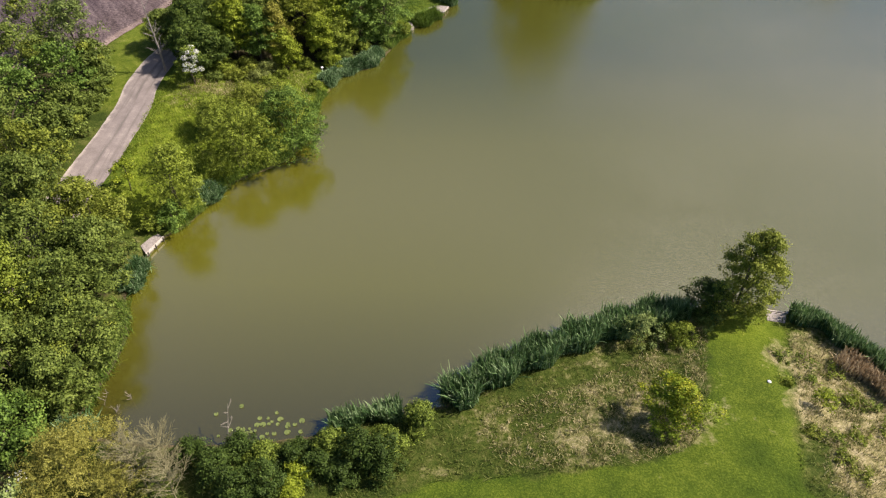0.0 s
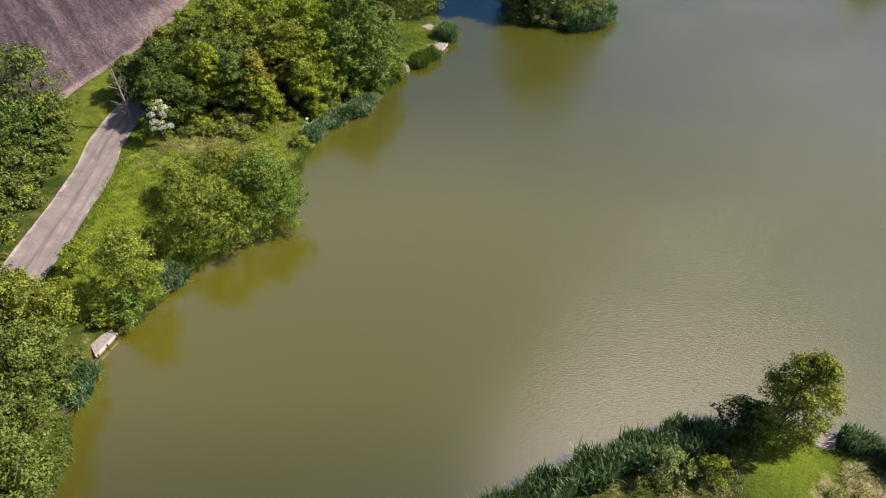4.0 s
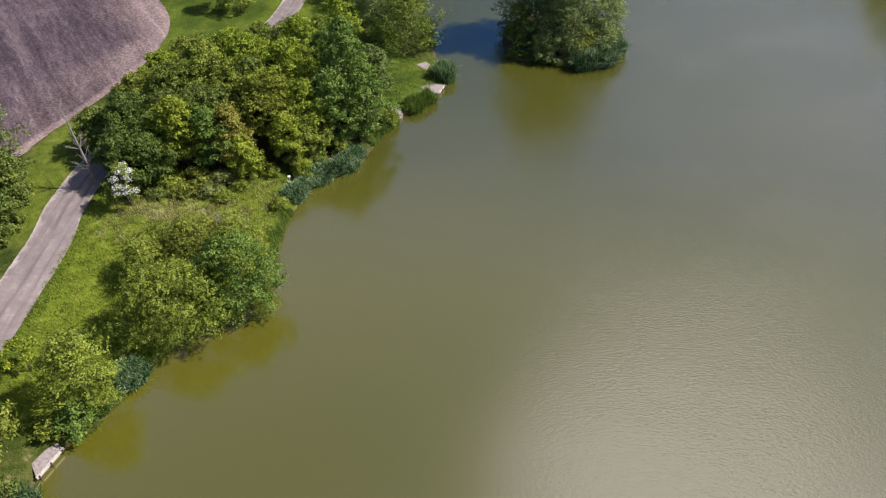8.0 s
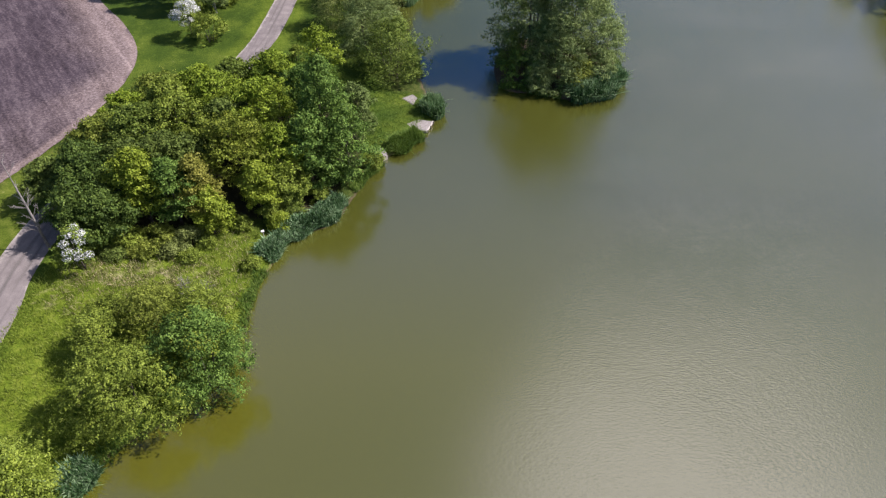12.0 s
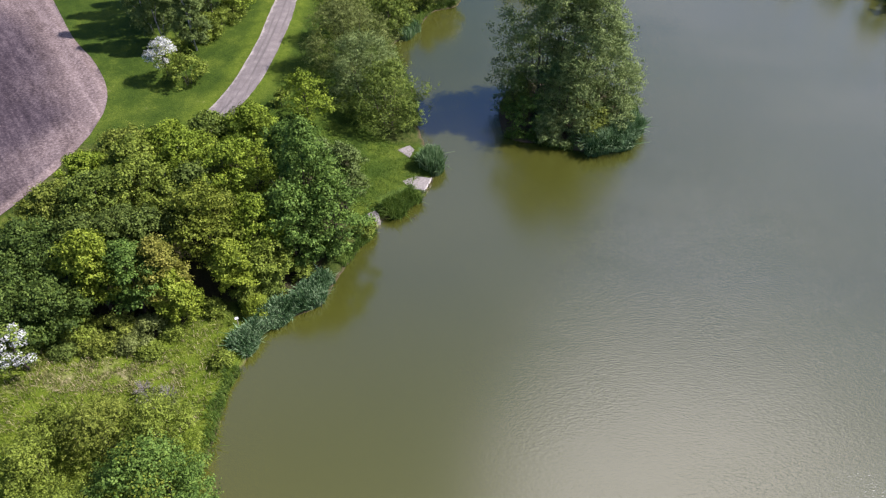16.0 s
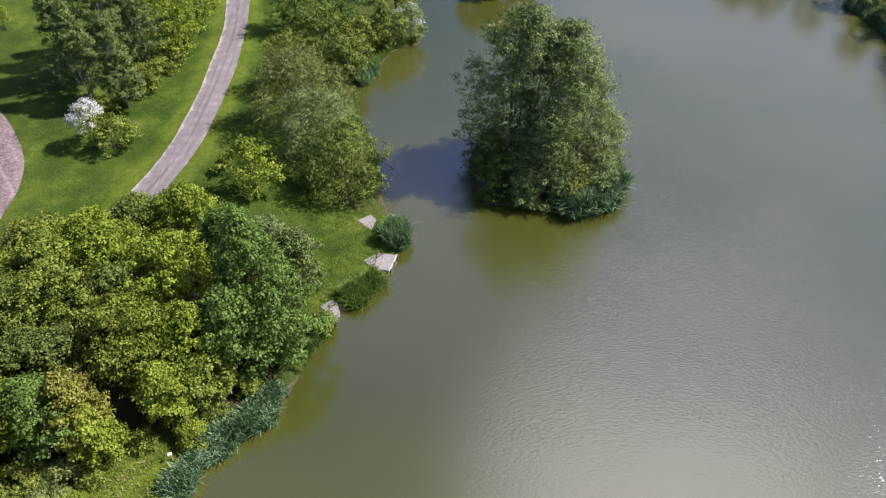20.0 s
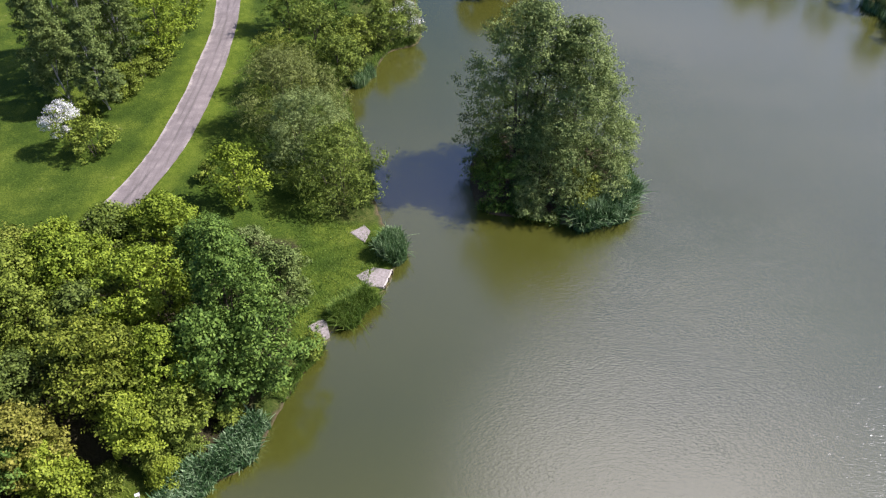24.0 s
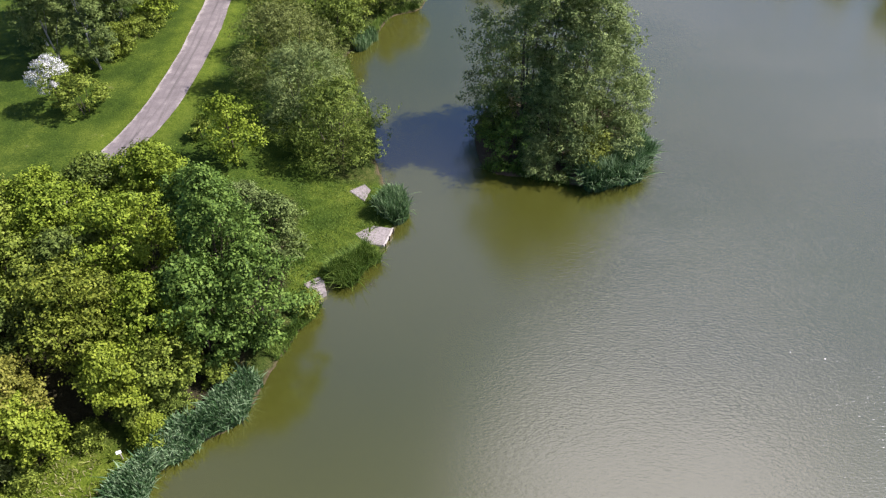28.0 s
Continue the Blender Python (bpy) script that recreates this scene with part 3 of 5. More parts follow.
set_mask(track_me, "across", np.tile(np.abs(steps) ** 1.5 * np.where(steps < 0, 1.0, 0.72), nv))
set_mask(track_me, "worn", np.tile(0.95 * np.exp(-((steps - 0.02) / 0.10) ** 2) + 0.35 * np.exp(-((steps - 0.55) / 0.16) ** 2) + 0.2 * np.exp(-((steps + 0.45) / 0.16) ** 2), nv))
track_me.shade_smooth()
tagged(mesh_part("track", track_me, TRACK), "worn grey farm track with pale gravel edges", "track", kind="structure")


# ---- plants ----
def tube(bm, path, radii, sides=6):
    """A tapering limb along a path."""
    rings = []
    for k, (p, r) in enumerate(zip(path, radii)):
        d = (Vector(path[min(k + 1, len(path) - 1)]) - Vector(path[max(k - 1, 0)])).normalized()
        a = d.orthogonal().normalized()
        b = d.cross(a)
        rings.append([bm.verts.new(Vector(p) + (a * math.cos(2 * math.pi * s / sides) + b * math.sin(2 * math.pi * s / sides)) * r) for s in range(sides)])
    for lo, hi in zip(rings, rings[1:]):
        for s in range(sides):
            bm.faces.new((lo[s], lo[(s + 1) % sides], hi[(s + 1) % sides], hi[s]))
    bm.faces.new(rings[-1])


def leaf_quads(place, normal, length, width, rng):
    """Folded leaf sprays: one rhombic leaf at each place, facing along its normal."""
    k = len(place)
    normal = normal / np.linalg.norm(normal, axis=1)[:, None]
    t = np.cross(normal, rng.normal(size=(k, 3)))
    t /= np.linalg.norm(t, axis=1)[:, None] + 1e-9
    b = np.cross(normal, t)
    ln, wd = (length * rng.uniform(0.65, 1.3, k))[:, None], (width * rng.uniform(0.65, 1.3, k))[:, None]
    droop = normal * ln * 0.18
    verts = np.stack([place - t * ln / 2 - droop, place + b * wd / 2, place + t * ln / 2 - droop, place - b * wd / 2], 1)
    return verts.reshape(-1, 3), np.arange(4 * k).reshape(-1, 4)


PROFILES = {
    "round": lambda u: np.sin(np.pi * np.clip(0.12 + 0.86 * u, 0, 1)) ** 0.6,
    "dome": lambda u: np.sqrt(np.clip(1 - (u * 0.98) ** 2, 0, 1)) * (0.8 + 0.2 * np.minimum(1, u * 4)),
    "cone": lambda u: np.clip(1 - u, 0, 1) ** 0.75 * (0.55 + 0.45 * np.minimum(1, u * 5)) + 0.06,
    "egg": lambda u: np.sin(np.pi * np.clip(0.1 + 0.88 * u ** 0.75, 0, 1)) ** 0.7,
}


def crown(rng, h, r, low, profile, lumps, leaves, size, ragged=0.25, rx=1.0, ry=1.0, lump=0.30):
    """Leaf places and facings for a crown built of uneven boughs, and the boughs' centres."""
    lumps = int(lumps * 1.5)
    u = rng.uniform(0, 1, lumps) ** 0.85
    ang = rng.uniform(0, 2 * np.pi, lumps)
    wob = rng.uniform(0, 6.28, 3)
    lean = 1 + ragged * (0.5 * np.sin(ang * 2 + wob[0]) + 0.35 * np.sin(ang * 3 + wob[1] + u * 4)) + rng.normal(0, ragged * 0.4, lumps)
    deep = np.where(rng.random(lumps) < 0.3, rng.uniform(0.1, 0.7, lumps), rng.uniform(0.78, 1.0, lumps))
    rad = r * PROFILES[profile](u) * np.clip(lean, 0.5, 1.4) * deep
    lr = np.clip(r * lump * rng.choice([0.5, 0.7, 0.95, 1.2], lumps, p=[0.3, 0.3, 0.25, 0.15]) * rng.uniform(0.85, 1.15, lumps), 0.25, 1.5)
    c = np.stack([rad * np.cos(ang) * rx, rad * np.sin(ang) * ry, low + (h - low - lr * 0.6) * u], 1)
    share = lr ** 1.8 / (lr ** 1.8).sum()
    sprays = leaves // 6
    pick = rng.choice(lumps, sprays, p=share)
    d = rng.normal(size=(sprays, 3))
    d[:, 2] = np.where(rng.random(sprays) < 0.6, np.abs(d[:, 2]), d[:, 2])
    d /= np.linalg.norm(d, axis=1)[:, None]
    far = np.where(rng.random(sprays) < 0.15, rng.uniform(1.0, 1.35, sprays), rng.uniform(0.5, 1.05, sprays))
    knob = 1 + 0.3 * np.sin(d[:, 0] * 5 + pick * 1.7) * np.sin(d[:, 1] * 5 + pick * 2.3)
    place = c[pick] + d * (lr[pick] * far * knob)[:, None] * np.array([1.0, 1.0, 0.75])
    facing = d + rng.normal(0, 0.3, (sprays, 3)) + np.array([0, 0, 0.3])
    k = 6 * sprays
    place = np.repeat(place, 6, 0) + rng.normal(0, 0.62 * size, (k, 3)) * np.array([1, 1, 0.6])
    facing = np.repeat(facing, 6, 0) + rng.normal(0, 0.32, (k, 3))
    reach = (h - low) / (np.percentile(place[:, 2], 99.8) - low)
    place[:, 2], c[:, 2] = low + (place[:, 2] - low) * reach, low + (c[:, 2] - low) * reach
    return place, facing, c


BARK_TAN = bark("bark_tan", (0.12, 0.11, 0.05), (0.28, 0.26, 0.135))


def tree(name, x, y, h, r, leaf, label, category="tree", profile="round", low=None, lumps=46, leaves=6500, size=0.26,
         seed=0, bark_mat=None, ragged=0.25, rx=1.0, ry=1.0, stems=1, group="", spread=0.25, lump=0.30, slim=0.6, accent=None, girth=0.015):
    rng = np.random.default_rng(seed + 1000)
    low = h * 0.22 if low is None else low
    leaves, size = int(leaves * 0.97), size * 1.04
    base = ground_z(x, y)
    ob = thing(name, x, y, base, label, category, group)
    place, facing, c = crown(rng, h, r, low, profile, lumps, leaves, size, ragged, rx, ry, lump)
    place[:, 2] = np.maximum(place[:, 2], 0.12)
    v, q = leaf_quads(place, facing, size, size * slim, rng)
    mesh_part("crown", quad_mesh("crown", v, q), LEAF[leaf], ob)
    if accent:
        top = c[c[:, 2] > np.percentile(c[:, 2], 30)]
        some = top[rng.choice(len(top), min(accent[1], len(top)), replace=False)]
        k = accent[2]
        d = rng.normal(size=(k, 3))
        d[:, 2] = np.abs(d[:, 2])
        d /= np.linalg.norm(d, axis=1)[:, None]
        p = some[rng.integers(0, len(some), k)] + d * (r * lump * rng.uniform(0.7, 1.25, k))[:, None] * np.array([1, 1, 0.75])
        tiny = 0.65 if accent[0] == "blossom" else 1.0
        v, q = leaf_quads(p, d + rng.normal(0, 0.4, (k, 3)), size * tiny, size * slim * tiny, rng)
        mesh_part("young_foliage", quad_mesh("young_foliage", v, q), LEAF[accent[0]], ob, accent[3])
    stem_r = max(0.05, h * girth) / math.sqrt(stems)
    tips = []
    for s in range(stems):
        bm = bmesh.new()
        a = 2 * math.pi * s / stems + rng.uniform(0, 1)
        off = 0 if stems == 1 else r * spread * 0.4
        foot = Vector((math.cos(a) * off, math.sin(a) * off, -0.25))
        tip = Vector((math.cos(a) * off * 3 + rng.normal(0, 0.1) * r, math.sin(a) * off * 3 + rng.normal(0, 0.1) * r, h * 0.84))
        bend = Vector((rng.normal(0, 0.025) * h, rng.normal(0, 0.025) * h, 0))
        path = [foot.lerp(tip, f) + bend * math.sin(math.pi * f) for f in (0, 0.08, 0.3, 0.55, 0.8, 1)]
        tube(bm, path, [stem_r * f for f in (1.5, 1.1, 0.9, 0.65, 0.38, 0.12)], 7)
        tips.append((path, part("trunk" if stems == 1 else "stem", bm, bark_mat or BARK, ob)))
    for k in rng.choice(len(c), min(8 if h > 4 else 4, len(c)), replace=False):
        bm = bmesh.new()
        end = Vector(c[k])
        path, stem = tips[rng.integers(0, len(tips))]
        f = min(0.9, max(0.15, end.z / h - 0.22))
        j = f * (len(path) - 1)
        start = path[int(j)].lerp(path[min(int(j) + 1, len(path) - 1)], j - int(j))
        mid = start.lerp(end, 0.5) + Vector((0, 0, 0.05 * h))
        tube(bm, [start, mid, end], [stem_r * 0.42, stem_r * 0.25, stem_r * 0.08], 5)
        part("limb", bm, bark_mat or BARK, stem)
    return ob


def blades(spots, heights, widths, lean, bend, rng):
    """Strap leaves: each a tapering, arching strip in two lengths."""
    k = len(spots)
    a = rng.uniform(0, 2 * np.pi, k)
    side = np.stack([np.cos(a), np.sin(a), np.zeros(k)], 1)
    fwd = lean + np.stack([-np.sin(a), np.cos(a), np.zeros(k)], 1) * bend[:, None]
    rows = []
    for s, w in ((0, 0.8), (0.45, 1.0), (0.8, 0.65), (1.0, 0.12)):
        mid = spots + np.stack([np.zeros(k), np.zeros(k), heights * (s - 0.28 * s * s * np.minimum(1, np.abs(bend) * 1.5))], 1) + fwd * (heights * s * s)[:, None]
        rows += [mid - side * (widths * w / 2)[:, None], mid + side * (widths * w / 2)[:, None]]
    verts = np.stack(rows, 1).reshape(-1, 3)
    i = np.arange(k)[:, None] * 8
    quads = np.concatenate([i + np.array([[0, 1, 3, 2]]), i + np.array([[2, 3, 5, 4]]), i + np.array([[4, 5, 7, 6]])])
    return verts, quads


def band(points, width, count, rng, shift=0.0):
    """Random places along a line, within a width."""
    c = open_curve(points, 10)
    d = np.gradient(c, axis=0)
    d /= np.linalg.norm(d, axis=1)[:, None]
    seg = np.r_[0, np.cumsum(np.linalg.norm(np.diff(c, axis=0), axis=1))]
    s = rng.uniform(0, seg[-1], count)
    px, py = np.interp(s, seg, c[:, 0]), np.interp(s, seg, c[:, 1])
    dx, dy = np.interp(s, seg, d[:, 0]), np.interp(s, seg, d[:, 1])
    o = shift + width * 0.5 * rng.uniform(-1, 1, count) * (0.75 + 0.25 * np.sin(s * 1.7))
    return px + dy * o, py - dx * o


def reed_bed(name, points, width, count, tall, leaf, label, seed, wide=0.09, arch=0.22, shift=0.0, category="reeds"):
    rng = np.random.default_rng(seed)
    x, y = band(points, width, count, rng, shift)
    z = np.maximum(height(x, y), -0.15)
    v, q = blades(np.stack([x, y, z], 1), tall * rng.uniform(0.6, 1.15, count), wide * rng.uniform(0.7, 1.3, count),
                  np.array([-0.06, -0.04, 0]) + rng.normal(0, 0.06, (count, 3)) * np.array([1, 1, 0]), rng.normal(0, arch, count), rng)
    return tagged(mesh_part(name, quad_mesh(name, v, q), LEAF[leaf]), label, category, kind="stuff")


def rough_sward(name, ring, count, tall, leaf, label, seed, avoid=None):
    """Loose tussocky grass inside a ring."""
    rng = np.random.default_rng(seed)
    ring = np.asarray(ring)
    lo, hi = ring.min(0), ring.max(0)
    x, y = rng.uniform(lo[0], hi[0], count * 3), rng.uniform(lo[1], hi[1], count * 3)
    ok = (signed_gap(x, y, ring) < 0) & (signed_gap(x, y, LAKE_RING) > 0.15)
    if avoid is not None:
        ok &= signed_gap(x, y, avoid) > 0.1
    clump = np.sin(x * 1.9 + 2 * np.sin(y * 1.1)) * np.sin(y * 2.3 + np.sin(x * 1.7)) + rng.normal(0, 0.5, len(x))
    ok &= clump > -0.25
    x, y = x[ok][:count], y[ok][:count]
    k = len(x)
    v, q = blades(np.stack([x, y, height(x, y) - 0.02], 1), tall * rng.uniform(0.5, 1.3, k), rng.uniform(0.022, 0.05, k),
                  rng.normal(0, 0.2, (k, 3)) * np.array([1, 1, 0]), rng.normal(0, 0.55, k), rng)
    return tagged(mesh_part(name, quad_mesh(name, v, q), LEAF[leaf]), label, "grass", kind="stuff")


# ---- west wood between the track and the water ----
WOOD = "trees of the west wood"
for k, (x, y, h, r, leaf, text, profile) in enumerate([
        (-35.4, 80.0, 5.6, 2.2, "thicket", "low mid-green hawthorn at the wood's edge", "round"),
        (-31.2, 78.9, 8.4, 2.7, "hawthorn", "dark grey-green tree at the wood's edge", "round"),
        (-30.6, 75.2, 7.0, 2.4, "hawthorn", "dark-green hawthorn standing in the wood", "round"),
        (-28.2, 74.2, 6.6, 2.2, "hawthorn", "dark-green hawthorn standing in the wood", "round"),
        (-25.8, 77.4, 9.8, 2.2, "lime", "bright yellow-green maple among darker trees", "egg"),
        (-23.0, 77.4, 9.0, 2.2, "alder", "dark-green alder in the close wood", "egg"),
        (-28.0, 81.0, 7.6, 2.5, "thicket", "leafy mid-green tree in the close wood", "round"),
        (-28.2, 85.4, 8.6, 2.8, "mid", "leafy mid-green alder in the close wood", "round"),
        (-25.0, 87.2, 9.0, 2.8, "shrub", "leafy green alder in the close wood", "round"),
        (-24.4, 81.8, 8.4, 2.7, "thicket", "dark leafy tree in the close wood", "round"),
        (-32.2, 85.8, 6.8, 2.6, "olive", "olive-leaved sallow at the wood's edge", "round"),
        (-31.6, 91.0, 6.6, 2.1, "maple", "fresh-green maple at the wood's edge", "round"),
        (-29.4, 94.6, 6.4, 2.8, "olive", "pale olive sallow at the wood's edge", "round"),
        (-27.0, 91.4, 8.2, 2.6, "shrub", "leafy green maple in the close wood", "round"),
        (-24.6, 94.4, 7.8, 2.6, "maple", "fresh-green maple in the close wood", "round"),
        (-21.6, 96.6, 7.6, 2.3, "mid", "leafy mid-green tree above the track", "round"),
        (-22.0, 91.6, 8.8, 2.7, "maple", "fresh-green maple in the close wood", "round"),
        (-20.6, 88.0, 8.0, 2.5, "thicket", "dark leafy tree in the close wood", "round"),
        (-17.2, 96.8, 9.0, 2.7, "maple", "bright fresh-green maple above the track", "egg"),
        (-16.8, 89.6, 10.4, 3.1, "maple", "tall fresh-green maple in the close wood", "round"),
        (-18.2, 83.2, 10.4, 3.2, "bronze", "bronze-green oak coming into leaf", "round"),
        (-20.8, 78.0, 9.4, 1.8, "oak", "bronze-tinged young oak at the wood's edge", "egg"),
        (-19.9, 77.1, 6.4, 1.6, "lime", "yellow-green young maple at the wood's edge", "egg"),
        (-15.9, 80.2, 7.4, 1.7, "lime", "bright yellow-green maple near the reeds", "egg"),
        (-14.4, 84.0, 9.0, 2.3, "maple", "fresh-green maple in the close wood", "round"),
        (-13.7, 81.6, 6.0, 1.8, "shrub", "leafy green sallow above the flag bed", "round"),
        (-10.3, 88.2, 12.9, 3.7, "alder", "tall dark-green alder by the water", "cone"),
        (-13.0, 93.4, 10.0, 2.9, "alder", "dark-green alder behind the fishing pegs", "egg"),
        (-7.9, 92.2, 9.2, 2.3, "birch", "grey-green willow beside the grass clearing", "egg")]):
    accent = ("lime", 9, 900, "yellow-green young sprays") if leaf == "mid" and k % 2 == 0 else None
    tree("tree", x, y, h * (0.84 if h < 12 else 1.0), r * 1.03, leaf, text, profile=profile, seed=k, lumps=105, leaves=13500, size=0.215, group=WOOD, low=h * 0.2, accent=accent, lump=0.23, ragged=0.36)
tree("tree", -8.1, 85.9, 8.6, 3.0, "alder", "leafy dark-green alder hanging over the water", seed=31, low=0.4, lumps=70, leaves=8600, lump=0.25, group=WOOD)
tree("tree", -11.6, 84.6, 8.8, 2.6, "alder", "dark-green alder above the flag bed", seed=32, low=0.5, lumps=70, leaves=8600, lump=0.25, group=WOOD)
UNDER = "shrubs at the wood's foot"
for k, (x, y, h, r, leaf) in enumerate([(-21.9, 75.3, 1.8, 1.4, "sallow"), (-24.4, 74.9, 2.0, 1.6, "olive"), (-27.0, 74.6, 1.9, 1.5, "shrub"), (-20.4, 77.2, 1.8, 1.2, "lime"),
                                        (-26.0, 66.0, 1.3, 1.6, "shrub"), (-15.6, 73.0, 1.0, 0.9, "shrub"), (-29.6, 75.6, 2.5, 1.6, "mid"), (-19.4, 68.6, 1.2, 1.3, "sallow"),
                                        (-15.0, 79.6, 1.8, 1.3, "shrub"), (-13.0, 80.6, 1.8, 1.3, "mid"), (-10.8, 82.8, 1.7, 1.2, "shrub"), (-14.0, 78.4, 1.6, 1.1, "lime"), (-30.6, 95.0, 2.6, 1.8, "shrub"), (-18.6, 100.2, 2.4, 1.4, "maple"), (-14.4, 99.5, 3.6, 1.8, "alder"), (-11.6, 99.2, 3.0, 1.5, "willow"), (-5.6, 88.9, 1.6, 1.2, "shrub"), (-27.6, 72.6, 1.0, 1.0, "thicket"), (-25.4, 73.2, 1.1, 1.1, "olive"), (-23.2, 73.8, 1.2, 1.2, "sallow"), (-21.4, 73.4, 1.0, 1.0, "shrub"), (-20.2, 75.4, 1.0, 0.9, "shrub"), (-17.6, 78.2, 1.2, 1.0, "shrub")]):
    tree("shrub", x, y, h, r, leaf, "low leafy shrub at the foot of the wood", "shrub", "dome", 0.1, 34, 4600, 0.155, 60 + k, stems=3, group=UNDER)

# ---- willows and saplings along the west bank ----
tree("willow_bush", -20.9, 56.8, 7.0, 4.1, "shrub", "broad green sallow leaning over the water", "tree", "dome", 0.4, 120, 22000, 0.155, 80, stems=4, lump=0.22)
tree("willow_bush", -16.4, 60.2, 7.2, 3.8, "alder", "dense mid-green sallow at the water's edge", "tree", "dome", 0.2, 110, 17000, 0.18, 81, stems=4, lump=0.22, accent=("bronze", 4, 500, "bronze-tinted dying sprays"))
tree("willow_bush", -21.2, 64.8, 4.8, 2.9, "olive", "pale olive sallow on the west bank", "tree", "dome", 0.2, 90, 15000, 0.135, 82, stems=4, slim=0.6, ragged=0.4)
tree("willow_bush", -17.6, 65.0, 4.9, 2.7, "shrub", "leafy green sallow at the water's edge", "tree", "dome", 0.2, 80, 13500, 0.135, 83, stems=4, slim=0.6, ragged=0.4)
tree("willow_bush", -25.0, 62.4, 4.2, 2.2, "shrub", "leafy green sallow on the grass bank", "tree", "dome", 0.2, 60, 9000, 0.145, 84, stems=4, slim=0.6)
tree("alder_tree", -25.3, 49.6, 7.6, 2.6, "shrub", "slender mid-green alder near a fishing peg", "tree", "egg", 0.8, 80, 9500, 0.17, 85, accent=("lime", 4, 400, "yellow-green young sprays"))
tree("shrub", -25.2, 47.5, 2.6, 1.7, "alder", "dark-green shrub overhanging the water", "shrub", "dome", 0.1, 24, 2600, 0.22, 86, stems=3)
tree("shrub", -27.2, 46.6, 1.5, 1.0, "shrub", "small green shrub beside a fishing peg", "shrub", "dome", 0.05, 16, 1400, 0.2, 87, stems=3)
tree("sapling", -30.8, 51.6, 3.6, 1.2, "lime", "thin yellow-green sapling on the grass bank", "sapling", "round", 1.2, 16, 900, 0.22, 88)
tree("hawthorn", -29.4, 70.8, 4.8, 1.4, "mid", "hawthorn in white blossom beside the track", "tree", "round", 0.5, 26, 2600, 0.22, 89, accent=("blossom", 12, 1500, "white hawthorn blossom"))

# low growth along the track's far verge
for k, (x, y, h, r) in enumerate([(-39.2, 64.6, 2.2, 1.5), (-39.6, 67.6, 2.4, 1.6), (-39.0, 59.8, 2.0, 1.5), (-40.2, 70.4, 2.6, 1.6), (-38.8, 55.2, 2.2, 1.5)]):
    tree("shrub", x, y, h, r, "thicket", "dense green bramble along the track's verge", "shrub", "dome", 0.05, 26, 2600, 0.22, 340 + k, stems=3, group="brambles along the verge")

# ---- south-west thicket ----
THICKET = "trees of the south-west thicket"
for k, (x, y, h, r, leaf, profile) in enumerate([
        (-50.0, 77.4, 8.0, 3.2, "mid", "round"), (-45.0, 76.6, 8.0, 2.9, "birch", "round"), (-47.8, 69.0, 8.4, 3.3, "mid", "round"), (-42.8, 67.0, 7.0, 2.8, "alder", "round"),
        (-41.0, 71.4, 5.0, 2.3, "mid", "dome"), (-40.2, 62.0, 4.6, 2.4, "shrub", "dome"), (-45.0, 61.0, 8.2, 3.2, "alder", "round"), (-39.6, 57.4, 5.2, 2.4, "mid", "dome"),
        (-42.4, 54.0, 8.6, 3.3, "mid", "round"), (-38.6, 50.4, 7.6, 3.0, "olive", "round"), (-36.6, 45.6, 8.2, 3.1, "mid", "round"), (-31.4, 44.6, 7.0, 2.9, "olive", "round"),
        (-33.6, 39.4, 8.6, 3.3, "mid", "round"), (-29.2, 40.0, 7.0, 2.9, "shrub", "round"), (-38.6, 38.4, 8.4, 3.2, "mid", "round"), (-33.6, 33.6, 8.6, 3.2, "shrub", "round"),
        (-29.0, 35.0, 8.0, 3.1, "shrub", "round"), (-27.2, 31.4, 6.4, 2.8, "mid", "dome"), (-31.0, 28.6, 8.0, 3.2, "mid", "round"), (-27.4, 27.4, 5.6, 2.4, "shrub", "dome"),
        (-36.5, 28.0, 8.4, 3.2, "shrub", "round"), (-29.4, 23.4, 5.6, 2.6, "alder", "dome"), (-44.0, 46.0, 8.6, 3.4, "mid", "round"), (-49.5, 53.0, 8.6, 3.4, "olive", "round"),
        (-43.0, 33.0, 8.2, 3.3, "mid", "round"), (-54.0, 66.0, 8.2, 3.3, "mid", "round")]):
    tree("tree", x, y, h * 0.95, r, {"mid": "thicket", "shrub": "thicket" if k % 3 else "shrub"}.get(leaf, leaf), {"mid": "leafy mid-green thicket tree above the west bank", "alder": "dark-green thicket tree above the west bank", "olive": "pale olive sallow in the thicket",
         "shrub": "fresh green sallow in the waterside thicket", "birch": "thin-leaved grey-green tree near the field"}[leaf], profile=profile, seed=100 + k, lumps=72, leaves=13000 if x > -37 else 4800, size=0.21 if x > -37 else 0.27, lump=0.25, ragged=0.32, low=0.5, group=THICKET,
         accent=("olive", 6, 600, "paler young sprays") if leaf == "mid" else None)
tree("willow_bush", -23.6, 21.2, 4.6, 3.3, "tawny", "yellowish olive sallow in thin leaf", "tree", "dome", 0.3, 110, 24000, 0.115, 140, stems=5, slim=0.45, lump=0.24)
tree("willow_bush", -20.4, 19.8, 3.6, 2.0, "tawny", "yellowish olive sallow in thin leaf", "tree", "dome", 0.3, 60, 7000, 0.11, 142, stems=5, slim=0.45, lump=0.26)
tree("willow_bush", -26.8, 18.2, 3.4, 2.0, "willow", "sallow with pale seed fluff", "tree", "dome", 0.2, 30, 3200, 0.2, 141, stems=4, accent=("blossom", 6, 260, "white seed fluff"))
